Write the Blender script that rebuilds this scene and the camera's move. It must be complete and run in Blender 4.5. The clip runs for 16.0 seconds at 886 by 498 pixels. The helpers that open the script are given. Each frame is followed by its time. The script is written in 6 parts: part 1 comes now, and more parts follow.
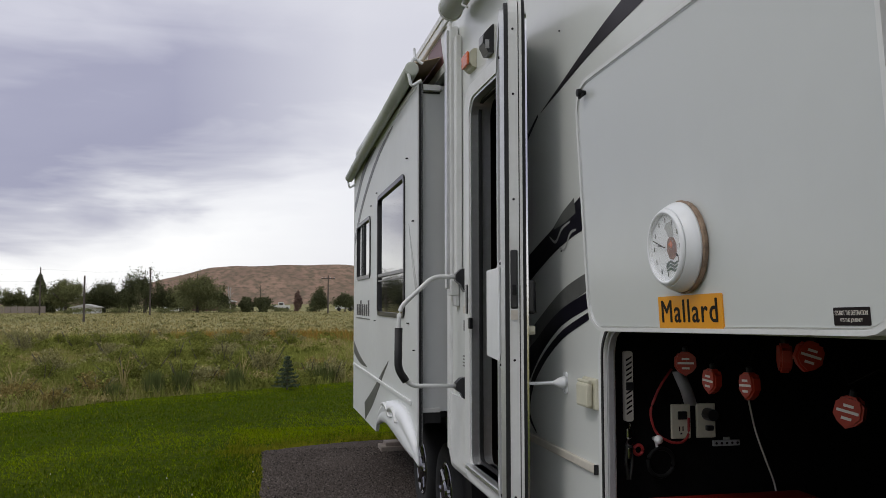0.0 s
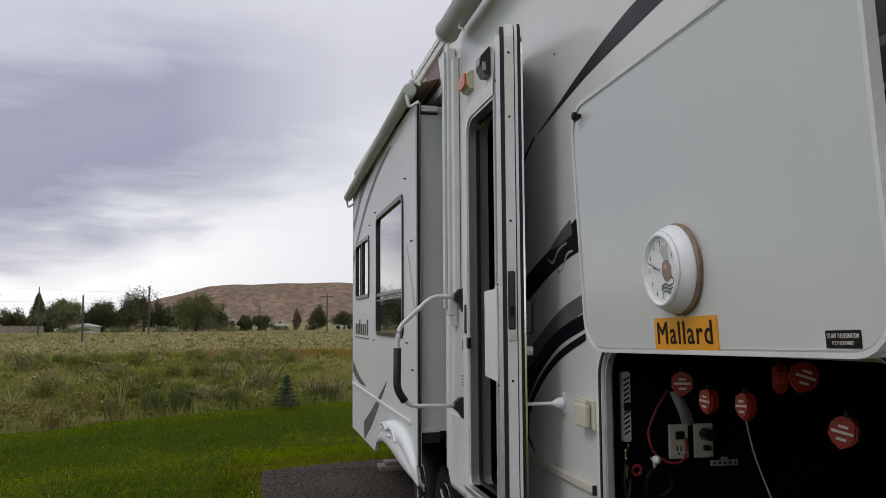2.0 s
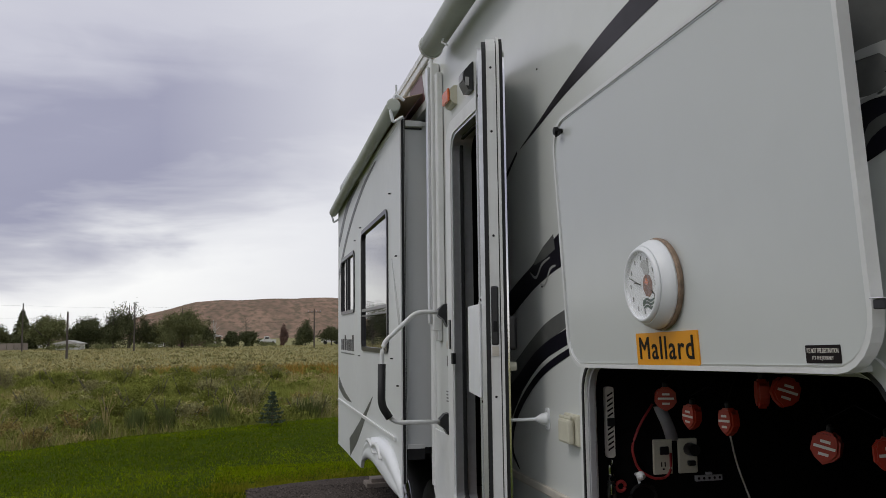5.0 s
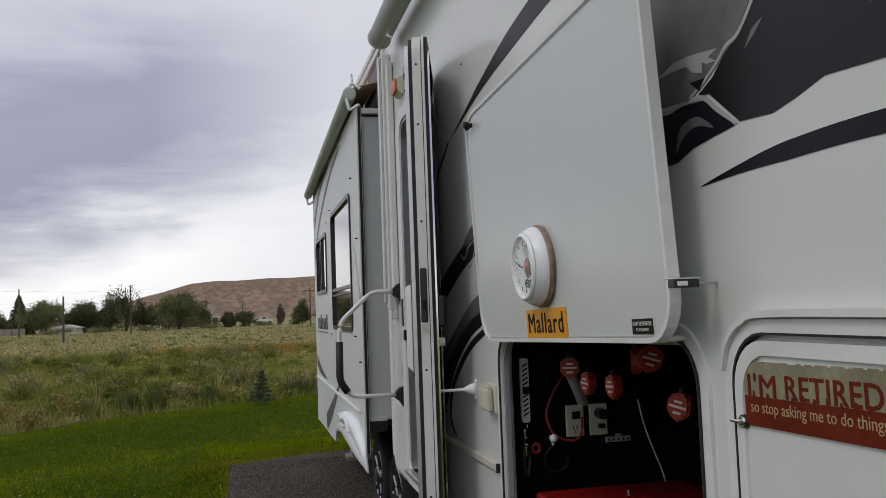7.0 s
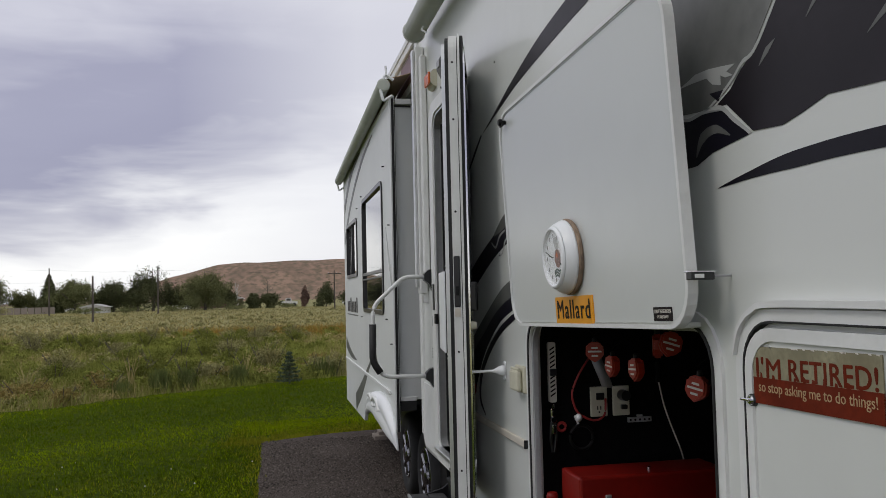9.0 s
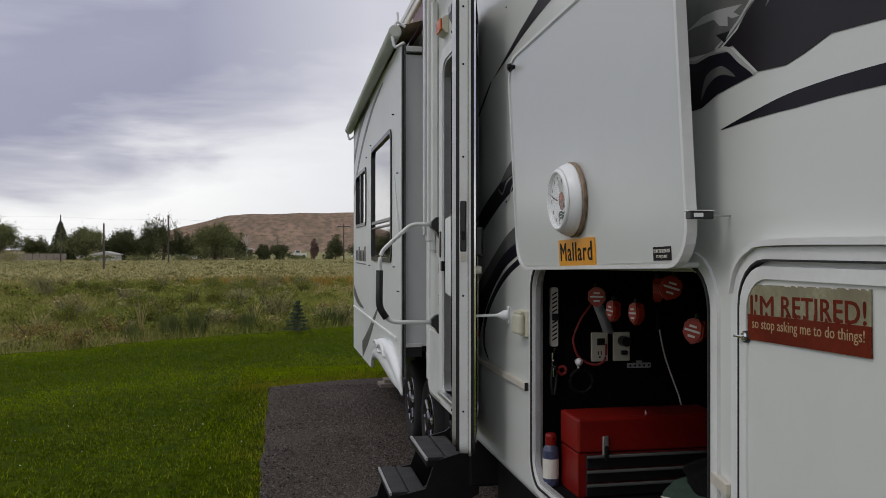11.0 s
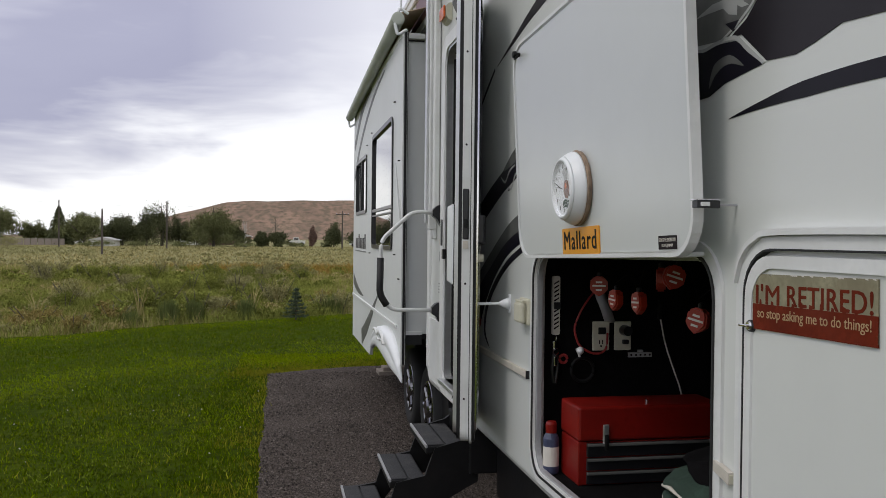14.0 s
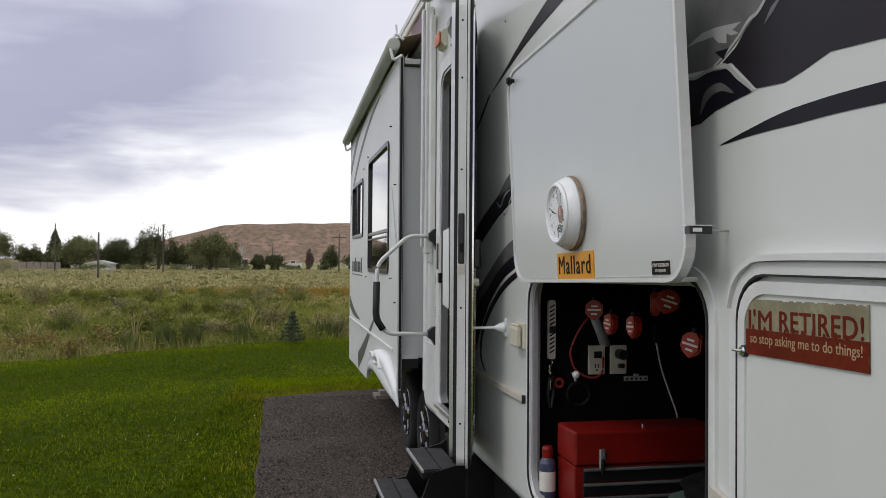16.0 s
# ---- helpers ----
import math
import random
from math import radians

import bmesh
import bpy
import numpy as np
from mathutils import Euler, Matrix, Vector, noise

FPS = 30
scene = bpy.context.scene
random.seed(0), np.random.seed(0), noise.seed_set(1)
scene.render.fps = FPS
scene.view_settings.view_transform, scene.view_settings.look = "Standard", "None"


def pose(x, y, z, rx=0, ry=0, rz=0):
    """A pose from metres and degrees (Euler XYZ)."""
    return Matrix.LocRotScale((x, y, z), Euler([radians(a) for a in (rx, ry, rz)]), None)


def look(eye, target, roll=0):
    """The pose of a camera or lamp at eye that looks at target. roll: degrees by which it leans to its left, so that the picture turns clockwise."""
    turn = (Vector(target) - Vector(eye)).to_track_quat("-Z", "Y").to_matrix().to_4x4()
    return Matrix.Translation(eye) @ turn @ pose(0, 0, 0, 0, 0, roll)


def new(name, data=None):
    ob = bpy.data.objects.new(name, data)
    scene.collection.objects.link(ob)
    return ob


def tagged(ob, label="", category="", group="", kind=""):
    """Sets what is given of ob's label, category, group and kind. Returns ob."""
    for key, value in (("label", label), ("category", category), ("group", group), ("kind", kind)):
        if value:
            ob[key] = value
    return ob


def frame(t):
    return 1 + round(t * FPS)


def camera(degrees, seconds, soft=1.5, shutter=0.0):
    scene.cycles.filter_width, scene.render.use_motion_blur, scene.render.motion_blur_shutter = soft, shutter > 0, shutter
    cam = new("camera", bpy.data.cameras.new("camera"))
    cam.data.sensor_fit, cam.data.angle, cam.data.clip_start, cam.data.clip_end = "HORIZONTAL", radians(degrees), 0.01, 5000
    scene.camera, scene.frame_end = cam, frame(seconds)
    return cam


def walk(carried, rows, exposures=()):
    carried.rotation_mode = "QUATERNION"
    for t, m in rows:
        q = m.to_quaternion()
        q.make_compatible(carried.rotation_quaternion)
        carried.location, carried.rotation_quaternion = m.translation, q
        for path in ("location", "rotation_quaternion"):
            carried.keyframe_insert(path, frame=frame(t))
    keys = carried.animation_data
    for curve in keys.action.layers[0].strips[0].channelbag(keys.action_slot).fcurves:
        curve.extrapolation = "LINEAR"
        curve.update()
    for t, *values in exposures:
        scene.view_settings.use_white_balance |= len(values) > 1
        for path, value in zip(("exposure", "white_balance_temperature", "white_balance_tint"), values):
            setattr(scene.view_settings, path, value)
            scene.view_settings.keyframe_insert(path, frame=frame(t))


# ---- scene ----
cam = camera(55.4, 16.0, soft=0.8)
PATH = [
    (0, (-1.12, -2.737, 1.668), (-0.705, -0.784, 1.792), -0.1),
    (0.5, (-1.124, -2.735, 1.678), (-0.705, -0.783, 1.806), -0.4),
    (1, (-1.128, -2.747, 1.681), (-0.704, -0.799, 1.836), -0.2),
    (1.5, (-1.124, -2.752, 1.683), (-0.7, -0.804, 1.846), -0.2),
    (2, (-1.121, -2.761, 1.682), (-0.704, -0.812, 1.847), -0.4),
    (2.5, (-1.113, -2.76, 1.686), (-0.698, -0.811, 1.855), -0.7),
    (3, (-1.102, -2.754, 1.687), (-0.7, -0.802, 1.855), -1.0),
    (3.2, (-1.098, -2.746, 1.683), (-0.704, -0.793, 1.854), -0.7),
    (5.3, (-1.102, -2.754, 1.686), (-0.627, -0.822, 1.886), -0.7),
    (5.5, (-1.107, -2.758, 1.68), (-0.596, -0.834, 1.868), -0.5),
    (6, (-1.104, -2.794, 1.68), (-0.545, -0.879, 1.818), -0.9),
    (6.5, (-1.006, -2.945, 1.678), (-0.541, -1.006, 1.831), -0.4),
    (7, (-0.904, -3.057, 1.693), (-0.449, -1.115, 1.834), -2.1),
    (7.5, (-0.959, -3.138, 1.689), (-0.44, -1.207, 1.724), -2.5),
    (8, (-1.011, -3.172, 1.683), (-0.531, -1.231, 1.713), -1.2),
    (8.2, (-1.006, -3.2, 1.7), (-0.564, -1.252, 1.783), -1.3),
    (10.3, (-0.979, -3.266, 1.696), (-0.608, -1.304, 1.81), -0.9),
    (10.5, (-0.987, -3.274, 1.682), (-0.632, -1.307, 1.759), -0.2),
    (11, (-0.98, -3.278, 1.65), (-0.603, -1.314, 1.651), -0.0),
    (11.5, (-0.974, -3.263, 1.65), (-0.6, -1.299, 1.621), -0.3),
    (12, (-0.982, -3.267, 1.65), (-0.616, -1.302, 1.602), -0.0),
    (12.5, (-0.99, -3.274, 1.644), (-0.599, -1.312, 1.602), 0.6),
    (13, (-0.996, -3.274, 1.641), (-0.615, -1.311, 1.598), 0.6),
    (13.5, (-0.999, -3.277, 1.64), (-0.615, -1.315, 1.607), 0.7),
    (14, (-0.997, -3.275, 1.644), (-0.616, -1.312, 1.619), 0.6),
    (14.5, (-0.993, -3.276, 1.648), (-0.626, -1.31, 1.645), 0.4),
    (15, (-0.993, -3.279, 1.655), (-0.617, -1.314, 1.673), 0.2),
    (15.5, (-0.993, -3.281, 1.648), (-0.618, -1.316, 1.663), 0.5),
    (16, (-0.994, -3.287, 1.653), (-0.606, -1.325, 1.681), 0.4),
]
walk(cam, [(t, look(eye, target, roll)) for t, eye, target, roll in PATH],
     [(0, .12), (3, .03), (6, .0), (7, .06), (7.5, .0), (8, .16), (9.5, .05), (10.5, -.05), (11, .0), (12.2, .27), (16, .34)])

# ---- world, sun, exposure ----
XS = -0.15                     # outer face of the slide-out

world = bpy.data.worlds.new("overcast_sky")
scene.world = world
world.use_nodes = True
wt = world.node_tree
wt.nodes.clear()


def wnode(kind, **props):
    n = wt.nodes.new(kind)
    for k, v in props.items():
        if k == "operation":
            n.operation = v
        elif k == "blend_type":
            n.blend_type = v
        elif k == "data_type":
            n.data_type = v
    return n


def wmath(op, a, b):
    n = wnode("ShaderNodeMath", operation=op)
    for i, v in enumerate((a, b)):
        if isinstance(v, (int, float)):
            n.inputs[i].default_value = v
        else:
            wt.links.new(v, n.inputs[i])
    return n.outputs[0]


w_tc = wnode("ShaderNodeTexCoord")
w_sep = wnode("ShaderNodeSeparateXYZ")
wt.links.new(w_tc.outputs["Generated"], w_sep.inputs[0])


def cloud_noise(stretch, scale, detail, rough, warp):
    m = wnode("ShaderNodeMapping")
    m.inputs["Scale"].default_value = stretch
    m.inputs["Location"].default_value = (.37, .11, .23)
    wt.links.new(w_tc.outputs["Generated"], m.inputs["Vector"])
    n = wnode("ShaderNodeTexNoise")
    for slot, v in (("Scale", scale), ("Detail", detail), ("Roughness", rough), ("Distortion", warp)):
        n.inputs[slot].default_value = v
    wt.links.new(m.outputs[0], n.inputs["Vector"])
    return wmath("SUBTRACT", n.outputs["Fac"], 0.5)


billow = wmath("MULTIPLY", cloud_noise((1.6, 1.6, 5.0), 2.2, 5, .52, .5), 0.20)
wisps = wmath("MULTIPLY", cloud_noise((3.0, 3.0, 20.0), 1.5, 4, .5, .8), 0.07)
tilt = wmath("SUBTRACT", w_sep.outputs["Z"], wmath("MULTIPLY", w_sep.outputs["X"], 0.25))
bank = wmath("ADD", tilt, wmath("ADD", billow, wisps))
w_ramp = wnode("ShaderNodeValToRGB")
wt.links.new(bank, w_ramp.inputs[0])
ramp = w_ramp.color_ramp
STOPS = [(0.0, (.88, .88, .90)), (0.095, (1.0, 1.0, 1.0)), (0.135, (.84, .84, .87)), (0.168, (.53, .53, .61)), (0.200, (.34, .34, .455)),
         (0.265, (.365, .365, .48)), (0.36, (.60, .60, .685)), (0.55, (.74, .74, .79)), (1.0, (.62, .63, .67))]
while len(ramp.elements) < len(STOPS):
    ramp.elements.new(0.5)
for el, (pos, col) in zip(ramp.elements, STOPS):
    el.position = pos
    el.color = (*col, 1)
w_fade = wnode("ShaderNodeMapRange")
for slot, v in (("From Min", -.10), ("From Max", .10), ("To Min", 0.0), ("To Max", .72)):
    w_fade.inputs[slot].default_value = v
wt.links.new(w_sep.outputs["X"], w_fade.inputs["Value"])
w_thin = wnode("ShaderNodeMix", data_type="RGBA")
w_thin.inputs[7].default_value = (.76, .76, .81, 1)
wt.links.new(w_fade.outputs[0], w_thin.inputs[0])
wt.links.new(w_ramp.outputs[0], w_thin.inputs[6])
w_sky = wnode("ShaderNodeTexSky")
w_sky.sky_type, w_sky.sun_disc = "NISHITA", False
w_sky.sun_elevation, w_sky.sun_rotation = radians(48), radians(250)
w_scale = wnode("ShaderNodeMix", data_type="RGBA", blend_type="MULTIPLY")
w_scale.inputs["Factor"].default_value = 1
w_scale.inputs[7].default_value = (0.10, 0.10, 0.10, 1)
wt.links.new(w_sky.outputs[0], w_scale.inputs[6])
w_mix = wnode("ShaderNodeMix", data_type="RGBA")
w_mix.inputs["Factor"].default_value = 0.93
wt.links.new(w_scale.outputs[2], w_mix.inputs[6])
wt.links.new(w_thin.outputs[2], w_mix.inputs[7])
w_bg = wnode("ShaderNodeBackground")
w_bg.inputs["Strength"].default_value = 1.0
wt.links.new(w_mix.outputs[2], w_bg.inputs[0])
w_out = wnode("ShaderNodeOutputWorld")
wt.links.new(w_bg.outputs[0], w_out.inputs[0])

sun = new("sun", bpy.data.lights.new("sun", "SUN"))
sun.data.energy, sun.data.angle, sun.data.color = 0.6, radians(14), (1.0, 0.95, 0.88)
sun.matrix_basis = look((-20, -8, 26), (0, 0, 0))

# ---- materials ----


def mat(name, col, rough=0.5, var=0.12, scale=6.0, bump=0.0, bump_scale=60.0, metal=0.0, coat=0.0, dirt=None, dirt_amount=0.4,
        rand=0.0, stretch=(1, 1, 1), spec=.5, turn=0.0):
    """A surface with two scales of tone, fine relief and, where given, dirt in patches."""
    m = bpy.data.materials.new(name)
    m.use_nodes = True
    nt = m.node_tree
    p = nt.nodes["Principled BSDF"]
    p.inputs["Roughness"].default_value = rough
    p.inputs["Metallic"].default_value = metal
    p.inputs["Specular IOR Level"].default_value = spec
    p.inputs["Coat Weight"].default_value = coat
    p.inputs["Coat Roughness"].default_value = 0.12
    tc = nt.nodes.new("ShaderNodeTexCoord")
    mp = nt.nodes.new("ShaderNodeMapping")
    mp.vector_type = "TEXTURE"
    mp.inputs["Scale"].default_value = tuple(1 / c for c in stretch)
    mp.inputs["Rotation"].default_value = (0, 0, radians(turn))
    nt.links.new(tc.outputs["Object"], mp.inputs["Vector"])

    def noise_at(s, detail=4):
        n = nt.nodes.new("ShaderNodeTexNoise")
        n.inputs["Scale"].default_value = s
        n.inputs["Detail"].default_value = detail
        nt.links.new(mp.outputs[0], n.inputs["Vector"])
        return n.outputs["Fac"]

    def mixed(a, b, fac, blend="MIX"):
        n = nt.nodes.new("ShaderNodeMix")
        n.data_type, n.blend_type = "RGBA", blend
        for slot, v in ((0, fac), (6, a), (7, b)):
            if isinstance(v, (int, float)):
                n.inputs[slot].default_value = v
            elif isinstance(v, tuple):
                n.inputs[slot].default_value = (*v, 1)
            else:
                nt.links.new(v, n.inputs[slot])
        return n.outputs[2]

    def spread(fac, lo, hi):
        n = nt.nodes.new("ShaderNodeMapRange")
        n.inputs["From Min"].default_value, n.inputs["From Max"].default_value = lo, hi
        nt.links.new(fac, n.inputs["Value"])
        return n.outputs[0]

    dark = tuple(c * (1 - var) for c in col)
    lite = tuple(min(1, c * (1 + var)) for c in col)
    base = mixed(dark, lite, spread(noise_at(scale), .3, .7))
    base = mixed(base, tuple(c * (1 - 0.6 * var) for c in col), spread(noise_at(scale * 7.3), .4, .75))
    if dirt:
        base = mixed(base, dirt, mixed((0, 0, 0), (dirt_amount,) * 3, spread(noise_at(scale * .6, 8), .52, .75)))
    if rand:
        ge = nt.nodes.new("ShaderNodeNewGeometry")
        hs = nt.nodes.new("ShaderNodeHueSaturation")
        mr = nt.nodes.new("ShaderNodeMapRange")
        mr.inputs["To Min"].default_value, mr.inputs["To Max"].default_value = 1 - rand, 1 + rand
        nt.links.new(ge.outputs["Random Per Island"], mr.inputs["Value"])
        nt.links.new(mr.outputs[0], hs.inputs["Value"])
        nt.links.new(base, hs.inputs["Color"])
        base = hs.outputs[0]
    nt.links.new(base, p.inputs["Base Color"])
    if bump:
        b = nt.nodes.new("ShaderNodeBump")
        b.inputs["Strength"].default_value = bump
        b.inputs["Distance"].default_value = 0.01
        nt.links.new(noise_at(bump_scale, 3), b.inputs["Height"])
        nt.links.new(b.outputs[0], p.inputs["Normal"])
    return m


GEL = mat("white_gelcoat", (.695, .715, .69), .32, .025, 1.2, .02, 14, coat=.35, dirt=(.50, .50, .46), dirt_amount=.10)
GEL_SLIDE = mat("white_slide_skin", (.68, .70, .69), .42, .03, 1.5, .015, 20, dirt=(.5, .5, .47), dirt_amount=.12)
PANEL = mat("hatch_liner", (.62, .645, .635), .30, .025, 1.1, .02, 9, coat=.3, dirt=(.52, .52, .5), dirt_amount=.08)
WHITE = mat("white_trim", (.74, .75, .74), .38, .05, 9, .03, 80, dirt=(.45, .44, .40), dirt_amount=.25)
PLASTIC = mat("white_plastic", (.84, .86, .88), .35, .03, 8)
CREAM = mat("aged_cream_plastic", (.60, .58, .46), .45, .06, 14)
RAIL = mat("cream_rail", (.60, .56, .49), .5, .08, 18, dirt=(.35, .32, .28), dirt_amount=.3)
ALU = mat("brushed_aluminium", (.72, .73, .73), .33, .08, 22, .03, 120, metal=.85)
CHROME = mat("chrome", (.80, .80, .80), .12, .03, 10, metal=1)
BLACK = mat("black_rubber", (.012, .012, .013), .6, .2, 25, .05, 120)
BLACKGLOSS = mat("black_plastic", (.015, .015, .017), .28, .1, 12)
CARPET = mat("black_carpet", (.006, .0055, .006), .95, .3, 30, .25, 260, spec=.08)
# near-black colour stands in for the shade of an unlit room
UNLIT_ROOM = mat("unlit_room_shade", (.012, .010, .009), .7, .3, 5, spec=.2)
WOODFLOOR = mat("brown_floor", (.10, .055, .03), .5, .2, 8)
DECAL_BLACK = mat("black_vinyl", (.0065, .0055, .0115), .40, .25, 5, dirt=(.014, .012, .018), dirt_amount=.5, spec=.2)
DECAL_BROWN = mat("umber_vinyl", (.016, .0125, .017), .40, .35, 3, dirt=(.034, .027, .034), dirt_amount=.6, spec=.22)
DECAL_GREY = mat("grey_vinyl", (.135, .138, .132), .40, .35, 2.4, spec=.3)
DECAL_LIGHT = mat("light_grey_vinyl", (.42, .43, .42), .38, .08, 4, coat=.2)
DECAL_WINE = mat("wine_vinyl", (.14, .055, .055), .4, .15, 4)
TAN = mat("tan_underside", (.58, .44, .32), .7, .08, 5)
AWNING = mat("grey_green_vinyl_roll", (.50, .53, .47), .5, .10, 3, .03, 40, dirt=(.25, .26, .20), dirt_amount=.4)
TYRE = mat("tyre_rubber", (.014, .014, .014), .75, .25, 20, .2, 60)
STEEL = mat("black_painted_steel", (.007, .007, .0075), .5, .3, 12, .06, 60, dirt=(.02, .018, .016), dirt_amount=.4, spec=.25)
TREAD = mat("ribbed_step_tread", (.026, .026, .029), .7, .3, 16, .3, 130, dirt=(.12, .11, .10), dirt_amount=.3)
RED = mat("red_enamel", (.20, .008, .005), .38, .14, 7, dirt=(.10, .01, .01), dirt_amount=.35, spec=.3)
AMBER = mat("amber_lens", (.70, .14, .03), .2, .15, 40)
LANTERN = mat("orange_red_lantern", (.36, .030, .012), .4, .15, 20)
PALE = mat("pale_print", (.70, .66, .60), .5, .06, 20)
YELLOW = mat("yellow_sign_paint", (.82, .34, .004), .35, .05, 8, coat=.2)
INK = mat("black_ink", (.014, .010, .010), .6, .1, 20, spec=.15)
SIGNCREAM = mat("weathered_cream_paint", (.27, .25, .165), .7, .25, 14, .04, 60, dirt=(.18, .14, .085), dirt_amount=.5, spec=.12)
SIGNTEXT = mat("tan_sign_lettering", (.44, .32, .18), .7, .15, 14, spec=.12)
# polished alloy, its colour darkened for the deep shade round the wheels
RIM = mat("shaded_rim_alloy", (.24, .24, .25), .16, .1, 10, metal=1)
SIGNRED = mat("weathered_red_paint", (.135, .018, .006), .7, .3, 12, .04, 60, dirt=(.17, .035, .018), dirt_amount=.5, spec=.12)
GREENBAG = mat("dark_green_canvas", (.020, .045, .030), .85, .3, 12, .3, 50)
DUCT = mat("grey_tape", (.35, .35, .36), .4, .1, 30)
REDCORD = mat("red_cord", (.35, .03, .03), .5, .1, 20)
CANBLUE = mat("can_print", (.06, .07, .13), .3, .35, 40)
WOODBLOCK = mat("grey_wood_block", (.26, .22, .19), .8, .25, 14, .2, 60)
CLOCKBROWN = mat("brown_dial_print", (.20, .065, .030), .5, .35, 60)
CLOCKGREEN = mat("green_dial_print", (.010, .055, .035), .5, .3, 60)
RAWWOOD = mat("pale_wood_ring", (.30, .215, .15), .75, .45, 45, .2, 60, dirt=(.05, .035, .025), dirt_amount=.7)

GLASS = bpy.data.materials.new("tinted_window_glass")
GLASS.use_nodes = True
gp = GLASS.node_tree.nodes["Principled BSDF"]
gp.inputs["Base Color"].default_value = (.012, .013, .016, 1)
gp.inputs["Roughness"].default_value = 0.03
gp.inputs["IOR"].default_value = 1.9
gp.inputs["Coat Weight"].default_value = 0.6
CLEAR = bpy.data.materials.new("clear_clock_glass")
CLEAR.use_nodes = True
cp = CLEAR.node_tree.nodes["Principled BSDF"]
cp.inputs["Alpha"].default_value = 0.10
cp.inputs["Roughness"].default_value = 0.02
cp.inputs["IOR"].default_value = 1.45
SCREEN = mat("dusty_screen_mesh", (.28, .29, .29), .7, .1, 40, .1, 300)


def ground_mat(name, cols, scales, rough=.95, bump=.5, bump_scale=90, pebble=0, stretch=(1, 1, 1)):
    m = bpy.data.materials.new(name)
    m.use_nodes = True
    nt = m.node_tree
    p = nt.nodes["Principled BSDF"]
    p.inputs["Roughness"].default_value = rough
    p.inputs["Specular IOR Level"].default_value = 0.04
    tc = nt.nodes.new("ShaderNodeTexCoord")
    mp = nt.nodes.new("ShaderNodeMapping")
    mp.inputs["Scale"].default_value = stretch
    nt.links.new(tc.outputs["Object"], mp.inputs["Vector"])
    last = None
    for col, s in zip(cols, [None] + list(scales)):
        if last is None:
            last = (*col, 1)
            continue
        n = nt.nodes.new("ShaderNodeTexNoise")
        n.inputs["Scale"].default_value, n.inputs["Detail"].default_value = s, 6
        nt.links.new(mp.outputs[0], n.inputs["Vector"])
        r = nt.nodes.new("ShaderNodeMapRange")
        r.inputs["From Min"].default_value, r.inputs["From Max"].default_value = .42, .62
        nt.links.new(n.outputs["Fac"], r.inputs["Value"])
        x = nt.nodes.new("ShaderNodeMix")
        x.data_type = "RGBA"
        nt.links.new(r.outputs[0], x.inputs[0])
        if isinstance(last, tuple):
            x.inputs[6].default_value = last
        else:
            nt.links.new(last, x.inputs[6])
        x.inputs[7].default_value = (*col, 1)
        last = x.outputs[2]
    nt.links.new(last, p.inputs["Base Color"])
    b = nt.nodes.new("ShaderNodeBump")
    b.inputs["Strength"].default_value, b.inputs["Distance"].default_value = bump, .02
    if pebble:
        h = nt.nodes.new("ShaderNodeTexVoronoi")
        h.inputs["Scale"].default_value = pebble
        nt.links.new(tc.outputs["Object"], h.inputs["Vector"])
        nt.links.new(h.outputs["Distance"], b.inputs["Height"])
    else:
        h = nt.nodes.new("ShaderNodeTexNoise")
        h.inputs["Scale"].default_value = bump_scale
        nt.links.new(tc.outputs["Object"], h.inputs["Vector"])
        nt.links.new(h.outputs["Fac"], b.inputs["Height"])
    nt.links.new(b.outputs[0], p.inputs["Normal"])
    return m


LAWN_SOIL = ground_mat("lawn_ground", [(.040, .062, .002), (.052, .080, .002), (.064, .083, .003), (.026, .040, .001)], [.35, 1.6, 14])
FIELD_SOIL = ground_mat("dry_field_ground", [(.31, .29, .15), (.20, .205, .085), (.33, .29, .15), (.15, .15, .06)], [.035, .25, 2.0])
GRAVEL = ground_mat("dark_gravel", [(.049, .040, .036), (.068, .056, .050), (.022, .017, .016), (.17, .142, .126)], [.8, 45, 120], bump=.6, pebble=120)
STONE = mat("gravel_stone", (.118, .100, .090), .9, .3, 30, rand=.8, spec=.2)
HILL = ground_mat("bare_brown_hill", [(.26, .170, .128), (.30, .205, .148), (.215, .148, .110), (.15, .118, .082)], [.010, .05, .20], bump=.2, bump_scale=.1, stretch=(1, .22, 1))
GRASS = mat("lawn_grass", (.080, .126, .0012), .9, .50, .42, rand=.25, spec=0, stretch=(.25, 1.0, 1), turn=30)
GRASS_PALE = mat("pale_lawn_grass", (.225, .300, .004), .9, .30, .6, rand=.25, spec=0, stretch=(.4, 1.0, 1), turn=30)
CLOVER = mat("clover_leaves", (.150, .190, .024), .9, .3, 2.0, rand=.3, spec=0)
GRASS_DRY = mat("yellowed_grass", (.25, .245, .022), .9, .25, 1.0, rand=.25, spec=0)
STRAW = mat("dry_tall_grass", (.35, .295, .130), .9, .3, .3, rand=.28, spec=0)
WEED = mat("green_tall_grass", (.230, .250, .060), .9, .4, .3, rand=.28, spec=0)
RUST = mat("rusty_weeds", (.31, .19, .048), .9, .25, .3, rand=.28, spec=0)
SAGE = mat("sage_leaves", (.27, .255, .115), .9, .25, 1.0, rand=.3, spec=0)
OLIVE = mat("olive_shrub_leaves", (.175, .190, .045), .9, .25, 1.0, rand=.3, spec=0)
# both tree leaf colours are lightened to include distance haze
LEAF = mat("tree_leaves", (.165, .175, .080), .9, .3, .25, rand=.3, spec=0)
